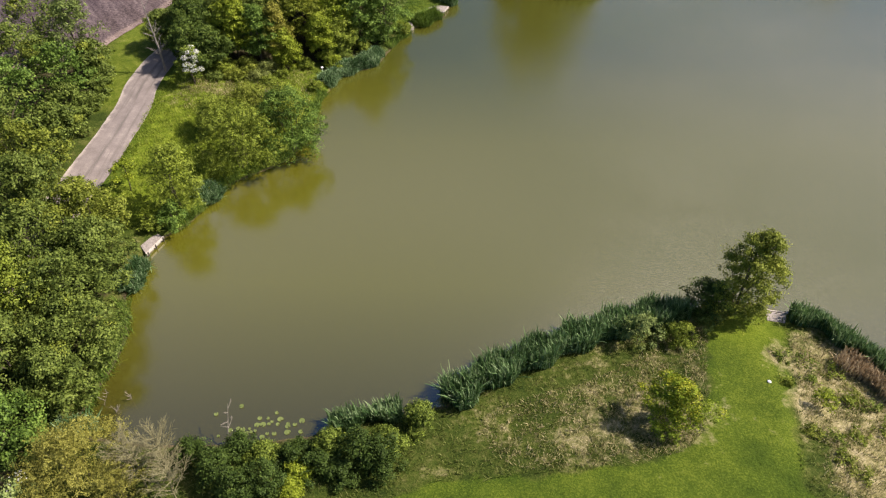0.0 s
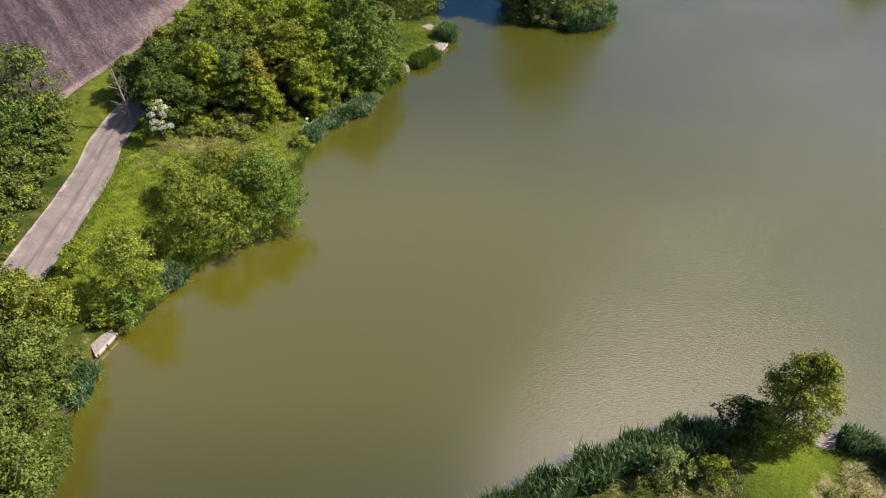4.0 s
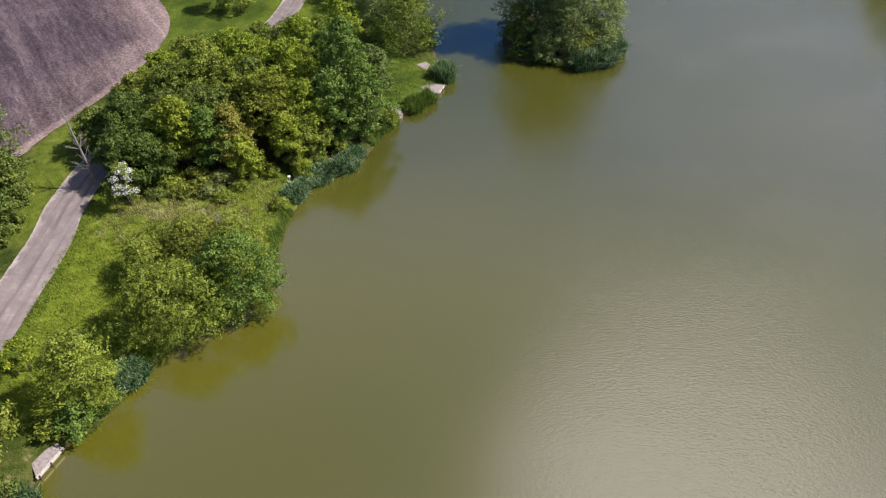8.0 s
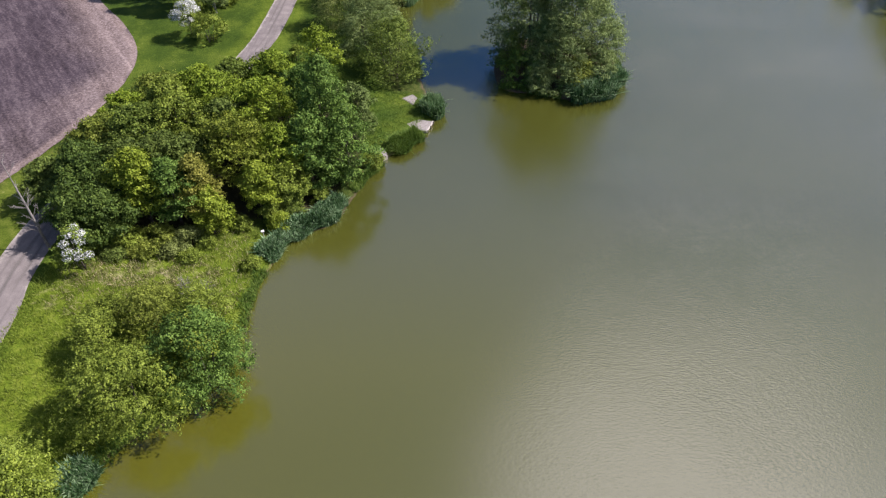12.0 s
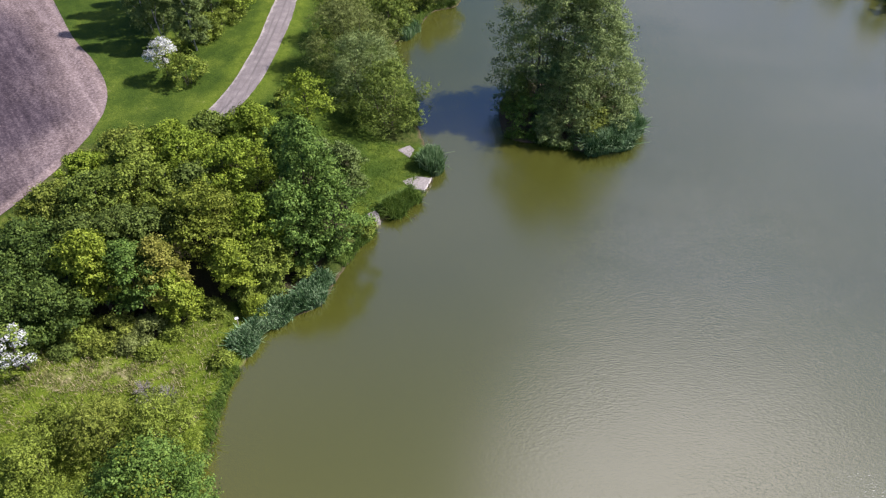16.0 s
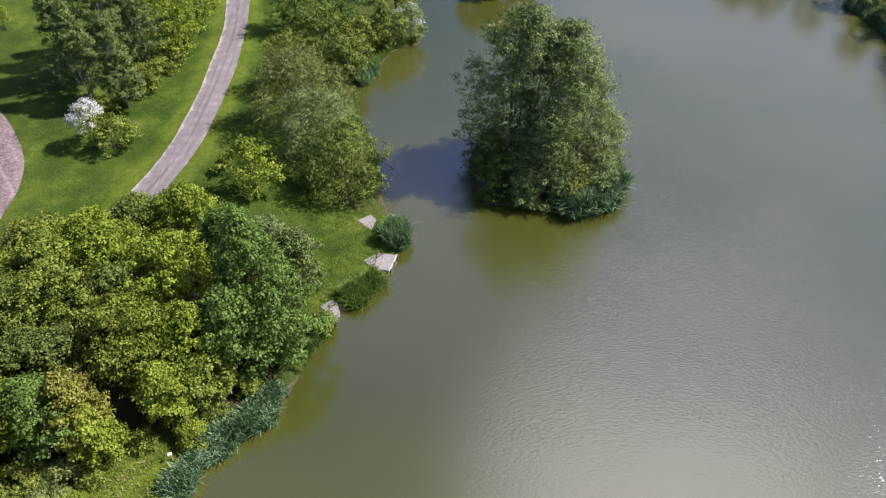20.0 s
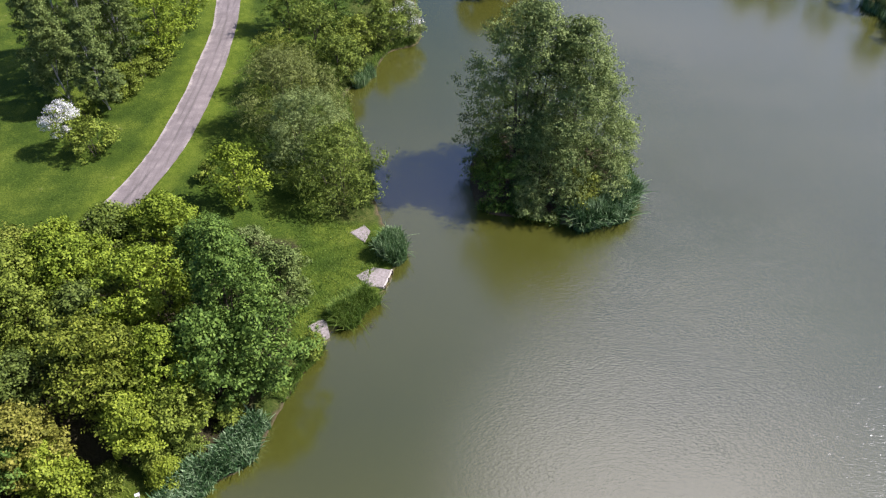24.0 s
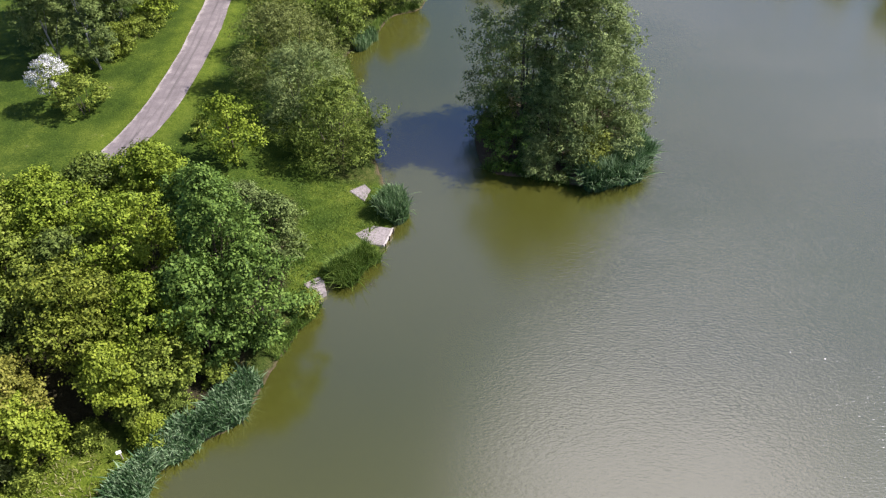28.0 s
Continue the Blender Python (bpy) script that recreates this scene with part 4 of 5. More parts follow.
for k, (x, y, h, r, leaf) in enumerate([(-14.6, 21.4, 2.6, 1.6, "deep"), (-13.0, 20.2, 2.6, 1.6, "deep"), (-11.2, 20.6, 2.6, 1.5, "deep"), (-7.8, 22.2, 1.9, 1.3, "deep"), (-6.4, 21.6, 1.5, 1.2, "deep"), (-3.6, 22.2, 2.6, 1.5, "deep"), (-13.6, 23.2, 1.7, 1.1, "deep"), (-12.0, 22.9, 1.3, 1.1, "mid"), (-16.8, 22.8, 1.9, 1.0, "deep"), (-5.2, 22.8, 3.2, 1.7, "deep"), (-3.4, 23.8, 1.8, 1.3, "mid"),
                                        (-1.3, 25.6, 2.5, 1.1, "mid"), (-9.6, 22.9, 1.5, 1.1, "deep"), (-7.4, 23.4, 2.3, 1.2, "mid"), (-9.2, 21.6, 1.3, 0.8, "lime"), (-9.6, 20.2, 1.2, 0.9, "lime"), (-28.2, 22.0, 3.0, 2.0, "deep")]):
    tree("shrub", x, y, h, r, leaf, "leafy shrub along the near bank", "shrub", "dome", 0.05, 40, 5200, 0.135, 150 + k, stems=3, group="shrubs of the near bank")

# ---- near spit ----
tree("gorse_bush", 16.6, 25.8, 4.2, 2.2, "maple", "rounded green bush with golden tips on rough grass", "bush", "egg", 0.1, 90, 11000, 0.13, 170, stems=4, lump=0.2, ragged=0.45, accent=("golden", 45, 3600, "golden-yellow flowering tips"))
tree("birch_tree", 24.8, 36.9, 8.8, 2.5, "olive", "small grey-green birch at the spit's end", "tree", "dome", 0.4, 130, 26000, 0.145, 171, ragged=0.4, lump=0.22)
tree("shrub", 22.4, 37.1, 3.5, 1.9, "deep", "dense dark-green shrub beside the birch", "shrub", "round", 0.05, 30, 5200, 0.2, 172, stems=3)
tree("shrub", 16.0, 33.6, 3.2, 1.5, "willow", "thin pale-green sallow behind the reeds", "shrub", "egg", 0.2, 34, 4200, 0.13, 173, stems=4)
tree("shrub", 19.3, 33.6, 2.2, 1.15, "shrub", "compact bright-green bush behind the reeds", "shrub", "round", 0.1, 26, 4200, 0.13, 174, stems=3)
tree("sapling", 28.0, 27.2, 1.6, 0.6, "lime", "tiny yellow-green sapling in dry grass", "sapling", "round", 0.5, 10, 420, 0.17, 175)
for k, (x, y, h, r) in enumerate([(29.4, 24.6, 0.6, 0.9), (30.6, 28.4, 0.7, 1.0), (28.3, 30.0, 0.5, 0.8), (27.4, 22.6, 0.5, 0.7), (31.5, 25.2, 0.6, 1.0), (28.6, 31.8, 0.8, 1.1), (30.4, 30.8, 0.7, 0.9), (26.3, 24.8, 0.5, 0.8), (27.6, 24.2, 0.6, 0.9), (30.2, 27.6, 0.6, 0.9), (28.0, 21.4, 0.6, 0.9), (32.0, 27.4, 0.7, 1.0), (29.0, 28.6, 0.5, 0.7), (26.2, 29.4, 0.4, 0.6), (27.0, 32.2, 0.5, 0.8)]):
    tree("bramble", x, y, h, r, ("shrub", "olive", "mid")[k % 3], "low green bramble in dry grass", "bramble", "dome", 0.02, 18, 520, 0.13, 180 + k, stems=3, group="brambles in the dry grass")

# ---- north bank beyond the pegs ----
tree("maple_sapling", -13.6, 106.2, 6.6, 2.6, "maple", "bright fresh-green young maple on the lawn", "tree", "egg", 0.9, 40, 4600, 0.24, 190)
tree("shrub", -17.0, 109.0, 2.2, 1.2, "shrub", "small green shrub on the lawn", "shrub", "dome", 0.1, 16, 1200, 0.2, 191, stems=3)
tree("willow_tree", -10.2, 119.6, 9.8, 5.6, "sallow", "broad olive-grey willow in thin leaf", "tree", "dome", 0.5, 150, 38000, 0.155, 192, stems=5, slim=0.5, lump=0.22)
tree("willow_tree", -7.8, 113.4, 8.6, 4.8, "willow", "broad olive-grey willow in thin leaf", "tree", "dome", 0.4, 120, 27000, 0.155, 195, stems=5, slim=0.5, lump=0.22)
tree("willow_tree", -4.5, 108.0, 7.8, 4.3, "mid", "dense green willow by the fishing peg", "tree", "dome", 0.3, 110, 20000, 0.175, 193, stems=4, lump=0.26)
tree("willow_tree", -12.6, 127.6, 8.0, 3.6, "olive", "brownish-grey sallow in thin leaf", "tree", "dome", 0.5, 70, 10000, 0.2, 194, stems=5, slim=0.5)
for k, (x, y, h, r, leaf) in enumerate([(-9.2, 138.0, 7.0, 3.4, "mid"), (-4.4, 138.6, 5.4, 2.6, "shrub"), (-6.2, 132.0, 5.8, 3.0, "mid"), (-1.4, 141.8, 6.4, 3.0, "mid"), (-13.4, 143.0, 8.0, 3.4, "mid"), (-7.0, 147.0, 8.4, 3.5, "alder"), (0.6, 149.0, 7.5, 3.2, "mid"), (-1.0, 158.0, 8.0, 3.4, "alder")]):
    tree("tree", x, y, h, r, leaf, "leafy tree on the north-west bank", profile="round", seed=200 + k, lumps=48, leaves=6200, low=0.5, group="trees of the north-west bank")
tree("hawthorn", 2.6, 143.9, 5.2, 2.2, "willow", "hawthorn in fading white blossom over the water", "tree", "round", 0.4, 30, 2600, 0.22, 210, accent=("blossom", 14, 900, "white hawthorn blossom"))
tree("hawthorn", -32.2, 115.2, 5.0, 2.0, "shrub", "hawthorn covered in white blossom", "tree", "round", 0.4, 30, 1800, 0.22, 211, accent=("blossom", 26, 3600, "white hawthorn blossom"))
tree("shrub", -29.2, 113.8, 4.0, 2.3, "shrub", "rounded green shrub beside the white hawthorn", "shrub", "dome", 0.1, 30, 3600, 0.22, 212, stems=3)
for k, (x, y, h, r, leaf, profile) in enumerate([(-35.3, 124.4, 12.0, 2.6, "birch", "cone"), (-38.4, 128.6, 13.0, 3.0, "birch", "cone"), (-34.0, 131.6, 16.0, 3.0, "birch", "cone"), (-30.7, 122.8, 11.5, 2.2, "birch", "cone"), (-37.6, 134.5, 15.0, 3.1, "birch", "cone"), (-35.2, 138.5, 15.5, 3.1, "birch", "cone"), (-31.0, 133.0, 14.0, 2.6, "birch", "cone")]):
    tree("birch_tree", x, y, h, r, leaf, "slender grey-green birch with a pale trunk", profile=profile, seed=220 + k, lumps=110, leaves=25000, size=0.19, low=1.0, bark_mat=BARK_WHITE, lump=0.23, girth=0.008, group="birches beyond the track")
tree("sapling", -54.0, 144.9, 3.4, 1.3, "maple", "small fresh-green sapling on the far grass", "sapling", "round", 1.0, 14, 900, 0.24, 232)
tree("tree", -28.0, 136.0, 9.0, 3.2, "maple", "bright fresh-green maple beside the birches", seed=230, lumps=50, leaves=6500, low=0.6)
tree("tree", -27.5, 145.0, 9.0, 3.4, "maple", "bright fresh-green maple beside the track", seed=231, lumps=50, leaves=6500, low=0.6)
for k, (x, y, h, r) in enumerate([(-30.4, 128.6, 2.6, 2.0), (-29.0, 130.2, 2.6, 2.0), (-29.4, 126.4, 2.4, 1.6), (-28.2, 133.6, 2.6, 1.9), (-32.6, 121.0, 2.4, 1.6), (-30.6, 125.0, 2.4, 1.7), (-28.0, 140.0, 2.4, 1.9)]):
    tree("shrub", x, y, h, r, "shrub", "low green bramble thicket beside the birches", "shrub", "dome", 0.05, 22, 2200, 0.22, 240 + k, stems=3, group="brambles beside the birches")

# ---- island ----
tree("island_willow", 13.8, 112.4, 17.6, 5.9, "willow", "tall many-stemmed grey-green willow on the island", "tree", "egg", 0.4, 230, 56000, 0.195, 250, stems=6, slim=0.55, lump=0.2, ragged=0.42)
tree("island_willow", 18.4, 111.4, 16.0, 5.4, "willow", "broad grey-green willow on the island", "tree", "egg", 0.4, 220, 50000, 0.195, 251, stems=6, slim=0.55, lump=0.2, ragged=0.42)
for k, (x, y, h, r, leaf) in enumerate([(21.6, 107.6, 4.6, 2.5, "willow"), (18.8, 106.4, 3.8, 2.2, "olive"), (10.4, 110.4, 5.4, 2.4, "mid"), (23.2, 111.4, 6.4, 2.6, "willow"), (13.6, 105.8, 3.2, 1.9, "willow"), (22.0, 115.6, 8.0, 3.2, "willow"), (11.6, 115.4, 8.0, 3.0, "mid")]):
    tree("sallow", x, y, h, r, leaf, "leafy sallow crowding the island's edge", "tree", "dome", 0.1, 60, 8600, 0.165, 600 + k, stems=4, slim=0.55, group="sallows of the island")
tree("shrub", 16.4, 105.4, 4.2, 2.5, "willow", "low pale sallow at the island's edge", "shrub", "dome", 0.1, 34, 3800, 0.2, 252, stems=4)
tree("sallow", 15.6, 108.2, 8.4, 3.8, "willow", "grey-green sallow on the island's near side", "tree", "dome", 0.3, 100, 18000, 0.175, 254, stems=4, slim=0.55, lump=0.24)
tree("shrub", 11.6, 107.0, 5.0, 2.6, "alder", "dark-green shrub at the island's edge", "shrub", "dome", 0.1, 30, 3400, 0.2, 253, stems=4)

# ---- far shores ----
for k, (x, y, h, r, leaf) in enumerate([(77.5, 134.0, 10.5, 4.2, "mid"), (79.0, 144.0, 10.0, 4.0, "alder"), (78.0, 155.0, 9.5, 4.0, "mid"), (67.0, 180.0, 11.0, 4.2, "alder"), (73.0, 179.0, 11.5, 4.2, "mid"), (79.0, 172.0, 11.0, 4.2, "mid"),
                                        (13.6, 162.2, 6.4, 2.6, "mid"), (17.4, 161.6, 7.6, 2.8, "alder"), (21.6, 162.0, 6.8, 2.6, "mid"), (17.0, 165.0, 7.0, 2.8, "willow")]):
    tree("tree", x, y, h, r, leaf, "leafy tree over the water on the far side", seed=260 + k, lumps=46, leaves=4200, size=0.36, low=0.6, group="trees of the far shore")
for k, (x, y) in enumerate([(75.2, 143.0), (75.0, 147.5), (74.6, 152.0)]):
    tree("shrub", x, y, 2.6, 1.9, "willow", "grey-green shrub on the east bank", "shrub", "dome", 0.1, 24, 2200, 0.24, 280 + k, stems=3, group="shrubs on the east bank")

# ---- bare trees ----


def bare_tree(name, x, y, h, spread, label, seed, count, lean=(0, 0), mat=None, twigs=5):
    rng = np.random.default_rng(seed)
    ob = thing(name, x, y, ground_z(x, y), label, "tree")
    bm = bmesh.new()
    top = Vector((lean[0], lean[1], h))
    path = [Vector((0, 0, -0.3)), Vector((0, 0, h * 0.25)) + top * 0.02, Vector((lean[0] * 0.5, lean[1] * 0.5, h * 0.6)), top]
    tube(bm, path, [h * 0.016, h * 0.012, h * 0.008, 0.01], 7)
    trunk = part("trunk", bm, mat or BARK_GREY, ob)
    for _ in range(count):
        f = rng.uniform(0.25, 0.97)
        j = f * 3
        start = path[int(j)].lerp(path[min(int(j) + 1, 3)], j - int(j))
        a = rng.uniform(0, 2 * math.pi)
        ln = spread * (1.15 - f * 0.7) * rng.uniform(0.6, 1.2)
        end = start + Vector((math.cos(a) * ln, math.sin(a) * ln, ln * rng.uniform(0.5, 1.5)))
        bm = bmesh.new()
        mid = start.lerp(end, 0.5) + Vector((0, 0, -0.06 * ln))
        tube(bm, [start, mid, end], [0.03, 0.02, 0.008], 5)
        for _ in range(twigs):
            g = rng.uniform(0.3, 1.0)
            p = start.lerp(end, g)
            b = a + rng.uniform(-1.2, 1.2)
            t = p + Vector((math.cos(b), math.sin(b), rng.uniform(0.1, 0.8))) * ln * rng.uniform(0.2, 0.45)
            tube(bm, [p, p.lerp(t, 0.5) + Vector((0, 0, 0.03)), t], [0.014, 0.01, 0.005], 4)
        part("branch", bm, mat or BARK_GREY, trunk)
    return ob


bare_tree("dead_tree", -33.6, 73.2, 9.4, 1.3, "tall dead tree leaning beside the track", 301, 24, (-0.9, 0.8), twigs=7)
for k, (x, y, h) in enumerate([(-19.2, 20.6, 4.4), (-17.6, 21.2, 4.4), (-18.4, 22.2, 3.8), (-20.4, 21.8, 3.6), (-17.0, 19.8, 3.8)]):
    bare_tree("bare_sallow", x, y, h, 1.7, "bare tan-grey twiggy sallow by the water", 310 + k, 34, (0.2 * (-1) ** k, 0.2), mat=BARK_TAN, twigs=12)
for k, (x, y, h) in enumerate([(-19.6, 68.3, 1.5), (-18.6, 68.9, 1.3), (-20.6, 69.4, 1.2)]):
    bare_tree("bare_sallow", x, y, h, 0.9, "low bare grey twiggy sallow in grass", 330 + k, 22, (0.1, 0.1), twigs=9)
bare_tree("bare_branch", -14.6, 24.1, 3.0, 0.8, "thin bare dead stem leaning over the lilies", 320, 6, (0.1, 1.4))

# ---- reeds and flags ----
reed_bed("reed_bed", [(0.9, 27.8), (3.6, 29.9), (8.4, 32.5), (13.6, 34.9), (17.6, 36.3), (20.6, 36.9)], 3.1, 13000, 1.95, "reed", "dense blue-green reed bed along the spit", 401)
reed_bed("reed_bed", [(29.4, 36.8), (31.4, 36.0), (33.2, 33.6), (35.4, 31.2), (39.0, 29.4)], 2.2, 3600, 1.6, "reed", "dark green reed bed beside a fishing peg", 402)
reed_bed("dead_reeds", [(31.6, 32.4), (33.4, 29.8), (35.2, 27.6)], 2.6, 1500, 1.2, "russet", "russet dead reeds from last year", 403)
reed_bed("reed_bed", [(-7.6, 25.4), (-5.0, 26.3), (-2.6, 26.7)], 1.9, 1900, 1.5, "reed", "blue-green reed clump among shrubs", 404)
reed_bed("flag_bed", [(-13.2, 77.4), (-11.6, 78.5), (-9.9, 79.9), (-8.5, 82.6)], 2.5, 9000, 1.0, "iris", "grey-green arching flag leaves at the waterside", 405, 0.09, 0.42)
reed_bed("flag_bed", [(-14.6, 73.9), (-14.1, 75.2), (-13.3, 76.9)], 2.1, 4200, 1.0, "iris", "grey-green arching flag leaves at the waterside", 406, 0.09, 0.42)
reed_bed("flag_bed", [(-23.6, 51.0), (-23.0, 51.9), (-22.6, 52.8)], 2.1, 2800, 1.1, "iris", "tall grey-green flag leaves at the waterside", 407, 0.09, 0.45)
reed_bed("flag_bed", [(-26.9, 38.6), (-26.6, 40.6), (-26.5, 42.0)], 2.1, 2400, 1.2, "iris", "tall grey-green flag leaves below the thicket", 408, 0.09, 0.45)
reed_bed("flag_bed", [(-26.6, 24.6), (-25.2, 25.2), (-24.4, 25.4)], 1.6, 600, 1.1, "iris", "grey-green flag leaves in the lake corner", 409, 0.1, 0.55)
reed_bed("reed_clump", [(0.0, 98.9), (0.9, 100.2), (0.7, 101.8)], 2.6, 5200, 1.8, "reed", "rounded dark-green reed clump between the pegs", 410, 0.08, 0.26)
reed_bed("waterside_grass", [(-3.6, 91.6), (-2.3, 93.0), (-0.9, 94.5)], 2.1, 5200, 1.35, "sedge", "long green grass hanging over the bank", 411, 0.05, 0.5)
reed_bed("reed_bed", [(17.8, 104.0), (20.0, 103.9), (22.4, 105.2), (24.2, 108.6)], 3.0, 9000, 2.05, "iris", "dark-green reeds on the island's edge", 412, 0.09, 0.42)
reed_bed("reed_clump", [(-4.0, 130.8), (-3.0, 132.4), (-1.9, 134.0)], 1.5, 800, 1.7, "reed", "dark-green reed clump under the bank trees", 413)
reed_bed("reed_bed", [(73.6, 141.0), (73.8, 148.0), (73.0, 155.0)], 1.6, 900, 1.4, "reed", "green reeds on the east bank", 414, 0.09)
reed_bed("bank_sedge", [(-15.2, 67.6), (-14.9, 70.0), (-14.6, 72.6)], 1.2, 900, 0.7, "sedge", "short green sedge along the muddy bank", 415, 0.035, 0.6)

for k, (line_pts, width) in enumerate([([(-25.6, 46.4), (-24.2, 48.2), (-22.6, 52.8), (-21.0, 55.0)], 1.2), ([(-21.0, 55.0), (-18.6, 57.2), (-16.4, 59.2), (-14.9, 64.4), (-15.0, 68.0)], 1.2),
                                       ([(-25.9, 26.0), (-25.5, 30.0), (-25.6, 34.6), (-26.8, 37.6)], 1.4), ([(-1.4, 108.6), (-2.2, 116.0), (-4.0, 122.0), (-5.4, 128.6)], 1.2),
                                       ([(-2.4, 135.2), (-0.4, 140.6), (3.6, 143.4)], 1.4), ([(9.0, 106.6), (13.4, 105.0), (16.6, 104.0)], 1.2), ([(25.2, 109.4), (24.9, 114.6), (20.6, 119.2)], 1.4), ([(-7.6, 84.4), (-6.0, 87.4), (-4.9, 89.4)], 1.1)]):
    reed_bed("bank_sedge", line_pts, width, 1000, 0.8, "sedge", "long green sedge overhanging the water's edge", 420 + k, 0.045, 0.6)

# ---- rough grass ----
SPIT = smooth_ring([(0, 27.5), (8, 31.5), (14, 34), (20, 36.5), (29, 37), (34, 33), (38, 29), (38, 14), (-16, 14), (-16, 23), (-7, 25.4)], 3)
rough_sward("rough_grass", SPIT, 22000, 0.34, "grass", "rough green grass on the spit", 501, LAWN)
rough_sward("dry_grass", smooth_ring([(28.6, 34.5), (34, 31), (38, 28), (38, 14), (25.5, 14), (26.3, 25)], 3), 11000, 0.38, "straw", "long straw-coloured dead grass", 502, LAWN)
rough_sward("dry_grass", smooth_ring([(3, 26), (9, 29), (14, 31), (19, 34.5), (21.8, 34.8), (20, 27), (17, 23.2), (6, 22.0)], 3), 7500, 0.26, "straw", "patchy straw-coloured dead grass", 503, LAWN)
rough_sward("rough_grass", smooth_ring([(-32.5, 48), (-26.5, 47), (-22.5, 54), (-15.5, 61), (-15.2, 72), (-16, 77.5), (-19, 78.5), (-21, 74.5), (-31, 74), (-33, 66)], 3), 21000, 0.36, "lush", "lush green grass on the west bank", 504)
rough_sward("dry_grass", smooth_ring([(-30, 69), (-22, 69.5), (-18, 71), (-20, 73), (-29, 73)], 3), 2200, 0.35, "straw", "flattened straw-coloured dead grass", 505)
rough_sward("dry_grass", smooth_ring([(-31, 66), (-24, 65), (-18, 64), (-15.6, 70), (-16.4, 76.5), (-18.6, 77.5), (-21, 73), (-30, 72)], 3), 3400, 0.34, "straw", "thin straw-coloured stalks among green grass", 507)
rough_sward("rough_grass", smooth_ring([(-8, 90), (-4, 91), (-1.5, 94), (-0.5, 99), (-2, 104), (-7, 104), (-9, 97)], 3), 6000, 0.2, "sedge", "short green grass behind the pegs", 506)


# ---- fishing pegs ----
def peg(corners, front, label, board=True, top=0.42):
    """A gravelled fishing stand: deck, timber front board, posts in the water."""
    cx, cy = np.mean(corners, 0)
    ob = thing("fishing_peg", cx, cy, 0, label, "fishing peg", "fishing pegs round the lake")
    bm = bmesh.new()
    ring = [bm.verts.new((x - cx, y - cy, top)) for x, y in corners]
    face = bm.faces.new(ring)
    geo = bmesh.ops.extrude_face_region(bm, geom=[face])
    for e in geo["geom"]:
        if isinstance(e, bmesh.types.BMVert):
            e.co.z -= 0.5
    bmesh.ops.recalc_face_normals(bm, faces=bm.faces)
    bmesh.ops.bevel(bm, geom=[e for e in bm.edges if e.calc_length() > 0.2], offset=0.03, segments=2, affect="EDGES")
    part("deck", bm, GRAVEL, ob)
    if board:
        a, b = Vector((front[0][0] - cx, front[0][1] - cy, 0)), Vector((front[1][0] - cx, front[1][1] - cy, 0))
        along = (b - a).normalized()
        ang = math.atan2(along.y, along.x)
        out = Vector((-along.y, along.x, 0))
        if out.dot(Vector((a + b))) < 0:
            out = -out
        bm = bmesh.new()
        bmesh.ops.create_cube(bm, size=1)
        bmesh.ops.scale(bm, vec=((b - a).length + 0.1, 0.14, 0.22), verts=bm.verts)
        bmesh.ops.bevel(bm, geom=list(bm.edges), offset=0.015, segments=1, affect="EDGES")
        bmesh.ops.transform(bm, matrix=Matrix.Translation((a + b) / 2 + out * 0.09 + Vector((0, 0, top - 0.07))) @ Matrix.Rotation(ang, 4, "Z"), verts=bm.verts)
        part("front_board", bm, TIMBER, ob, "pale weathered timber edge board")
        for f in (0.06, 0.5, 0.94):
            bm = bmesh.new()
            p = a.lerp(b, f) + out * 0.2
            tube(bm, [p + Vector((0, 0, -1.0)), p + Vector((0, 0, 0.2)), p + Vector((0, 0, top + 0.06))], [0.06, 0.06, 0.055], 8)
            part("post", bm, DARK_TIMBER, ob, "dark wet timber post")
    return ob


peg([(-27.5, 44.1), (-26.7, 43.1), (-25.9, 45.4), (-26.4, 45.8), (-27.0, 45.2)], ((-26.7, 43.1), (-25.9, 45.4)), "gravel fishing peg with a pale timber front")
peg([(-2.5, 97.0), (-1.6, 95.7), (-0.2, 95.5), (0.5, 97.6), (-1.1, 98.0)], ((-0.2, 95.5), (0.5, 97.6)), "pale gravel fishing peg standing over the water")
peg([(-6.1, 91.3), (-5.0, 89.8), (-4.3, 90.4), (-4.6, 91.6), (-5.0, 92.1)], ((-5.0, 89.8), (-4.3, 90.4)), "small pale gravel fishing peg", False)
peg([(-3.3, 102.8), (-1.9, 101.3), (-1.4, 102.9), (-2.0, 103.8)], ((-1.9, 101.3), (-1.4, 102.9)), "small pale gravel fishing peg by reeds", False)
peg([(27.5, 37.3), (27.3, 36.2), (28.7, 35.9), (29.2, 36.95)], ((27.5, 37.3), (29.2, 36.95)), "gravel fishing peg at the spit's end")

# ---- small things ----
sign = thing("notice_board", -15.3, 76.9, ground_z(-15.3, 76.9), "small white notice board on a post", "sign")
bm = bmesh.new()
tube(bm, [(0, 0, -0.3), (0, 0, 0.4), (0, 0, 0.85)], [0.04, 0.04, 0.035], 8)
part("post", bm, TIMBER, sign)
bm = bmesh.new()
bmesh.ops.create_cube(bm, size=1)
bmesh.ops.scale(bm, vec=(0.3, 0.03, 0.2), verts=bm.verts)
bmesh.ops.bevel(bm, geom=list(bm.edges), offset=0.01, segments=1, affect="EDGES")
bmesh.ops.transform(bm, matrix=Matrix.Translation((0, -0.06, 0.8)) @ Matrix.Rotation(radians(25), 4, "Z") @ Matrix.Rotation(radians(-50), 4, "X"), verts=bm.verts)
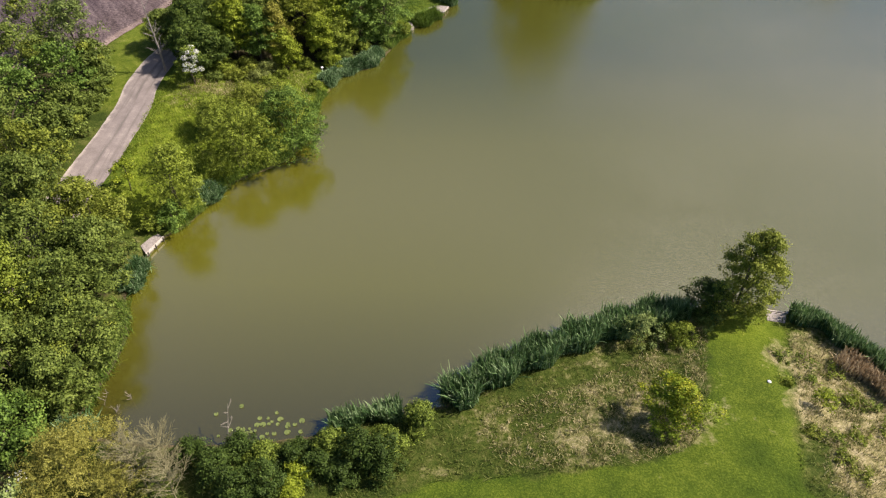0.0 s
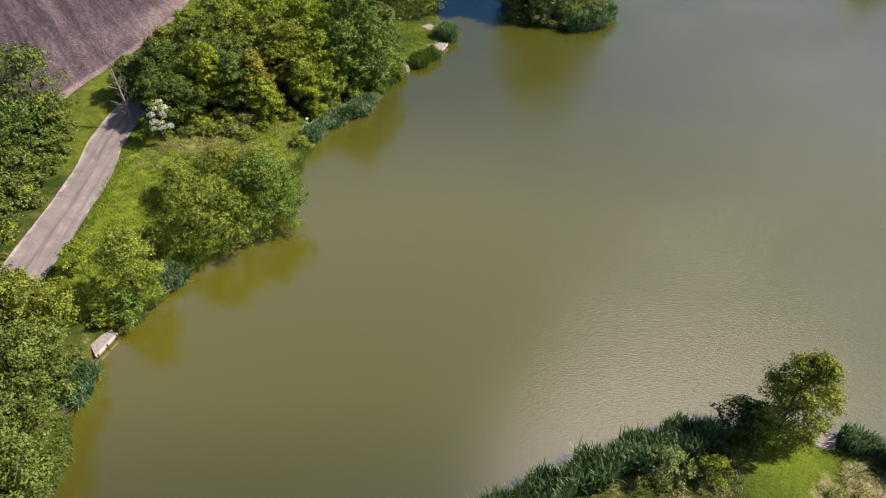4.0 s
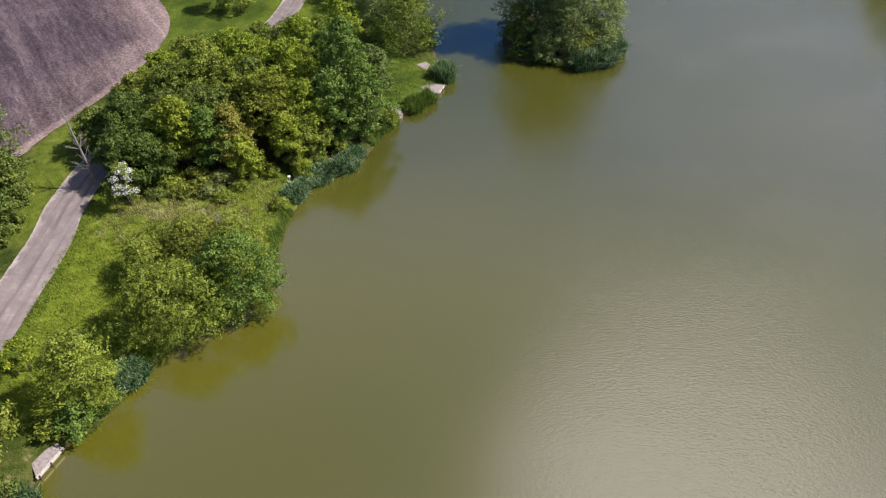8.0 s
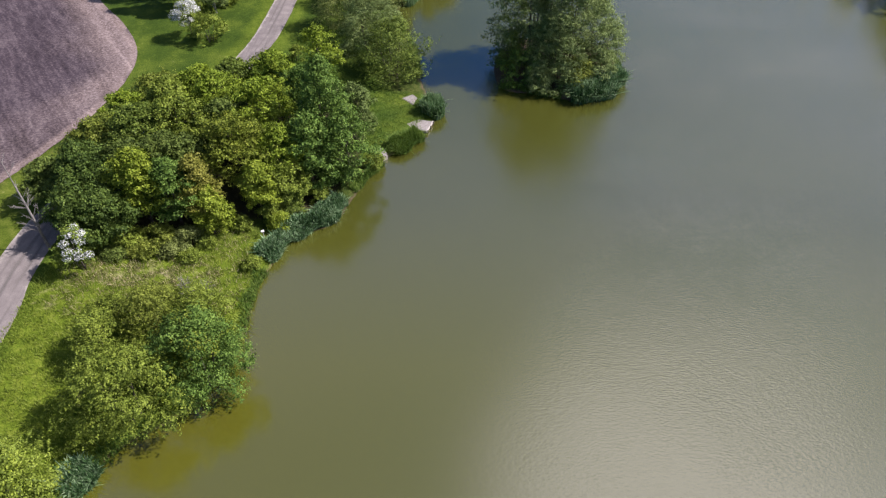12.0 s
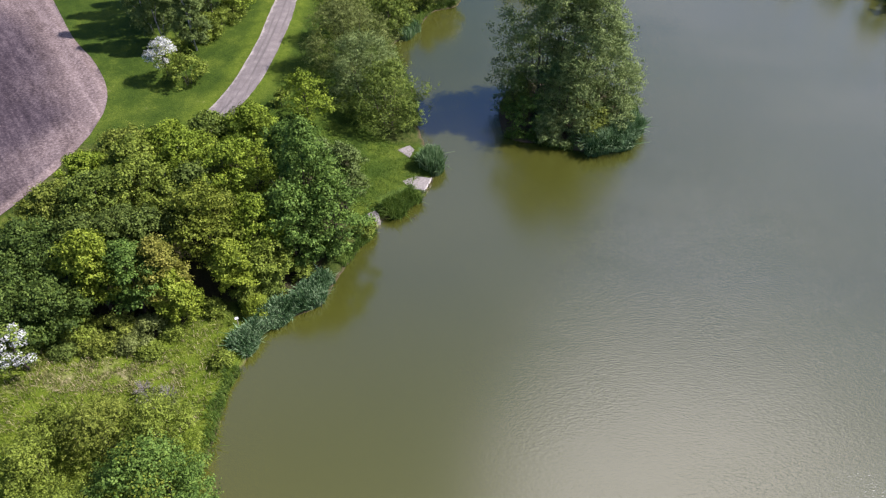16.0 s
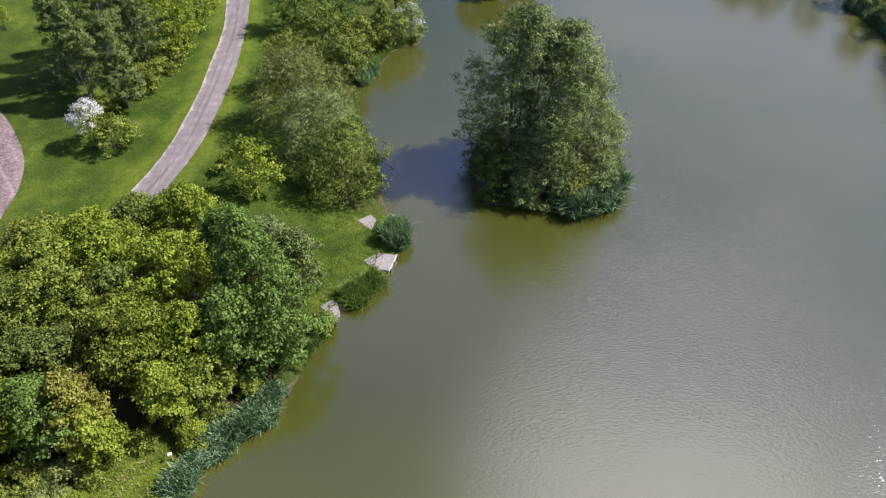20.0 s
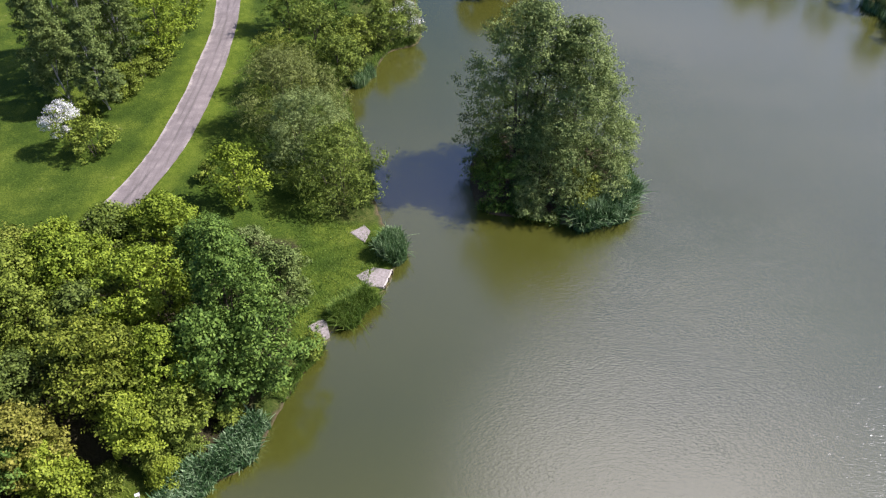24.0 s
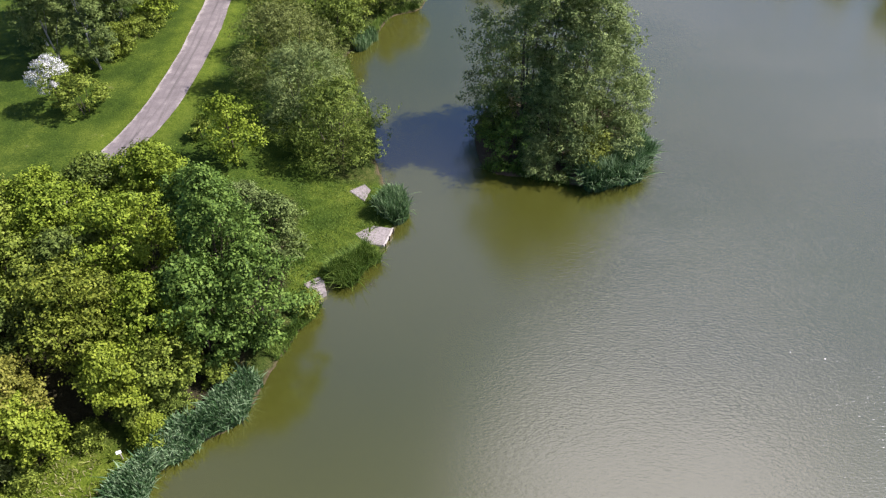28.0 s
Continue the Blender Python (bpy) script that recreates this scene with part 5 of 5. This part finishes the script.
part("panel", bm, WHITE_PAINT, sign, "plain white panel")

rng = np.random.default_rng(9)
bm = bmesh.new()
bmesh.ops.create_icosphere(bm, subdivisions=2, radius=0.14)
for vert in bm.verts:
    vert.co *= rng.uniform(0.75, 1.2)
    vert.co.z *= 0.55
bag = part("plastic_bag", bm, WHITE_PAINT)
bag.location = (24.9, 29.4, ground_z(24.9, 29.4) + 0.05)
tagged(bag, "crumpled white plastic bag on the mown grass", "litter")

lilies = thing("water_lily", -12.6, 25.3, 0, "patch of pale green lily pads on the water", "water lily")
rng = np.random.default_rng(12)
for k in range(34):
    r = rng.uniform(0.11, 0.22)
    x, y = rng.normal(0, 1.7), rng.normal(0, 0.75)
    if signed_gap(np.array([x - 12.6]), np.array([y + 25.3]), LAKE_RING)[0] > -0.3:
        y = abs(y) + 0.3
    bm = bmesh.new()
    notch, turn = 0.35, rng.uniform(0, 6.28)
    tilt = rng.normal(0, 0.04, 2)
    ring = [(r * math.cos(turn + a), r * math.sin(turn + a)) for a in np.linspace(notch, 2 * math.pi - notch, 13)]
    mid = bm.verts.new((x, y, 0.02))
    rim = [bm.verts.new((x + px, y + py, 0.035 + px * tilt[0] + py * tilt[1])) for px, py in ring]
    for a, b in zip(rim, rim[1:]):
        bm.faces.new((mid, a, b))
    for e in bmesh.ops.extrude_face_region(bm, geom=list(bm.faces))["geom"]:
        if isinstance(e, bmesh.types.BMVert):
            e.co.z += 0.012
    part("lily_pad", bm, LEAF["lily"], lilies)


for k, (x, y) in enumerate([(-24.6, 27.2), (-23.6, 26.6), (-23.0, 28.0)]):
    bare_tree("dead_branch", x, y, 1.3 - ground_z(x, y) * 0.8, 0.5, "thin dead branch sticking out of the shallows", 330 + k, 5, (0.5, 0.3 - 0.4 * k), twigs=2)
for k, (x, y, lean) in enumerate([(-1.6, 91.0, (0.9, 0.5)), (-0.2, 94.5, (0.1, -0.4))]):
    bare_tree("dead_branch", x, y, 0.25 - ground_z(x, y) + 0.25 * k, 0.4, "dark waterlogged branch lying off the fishing pegs", 336 + k, 4, lean, mat=BARK, twigs=2)
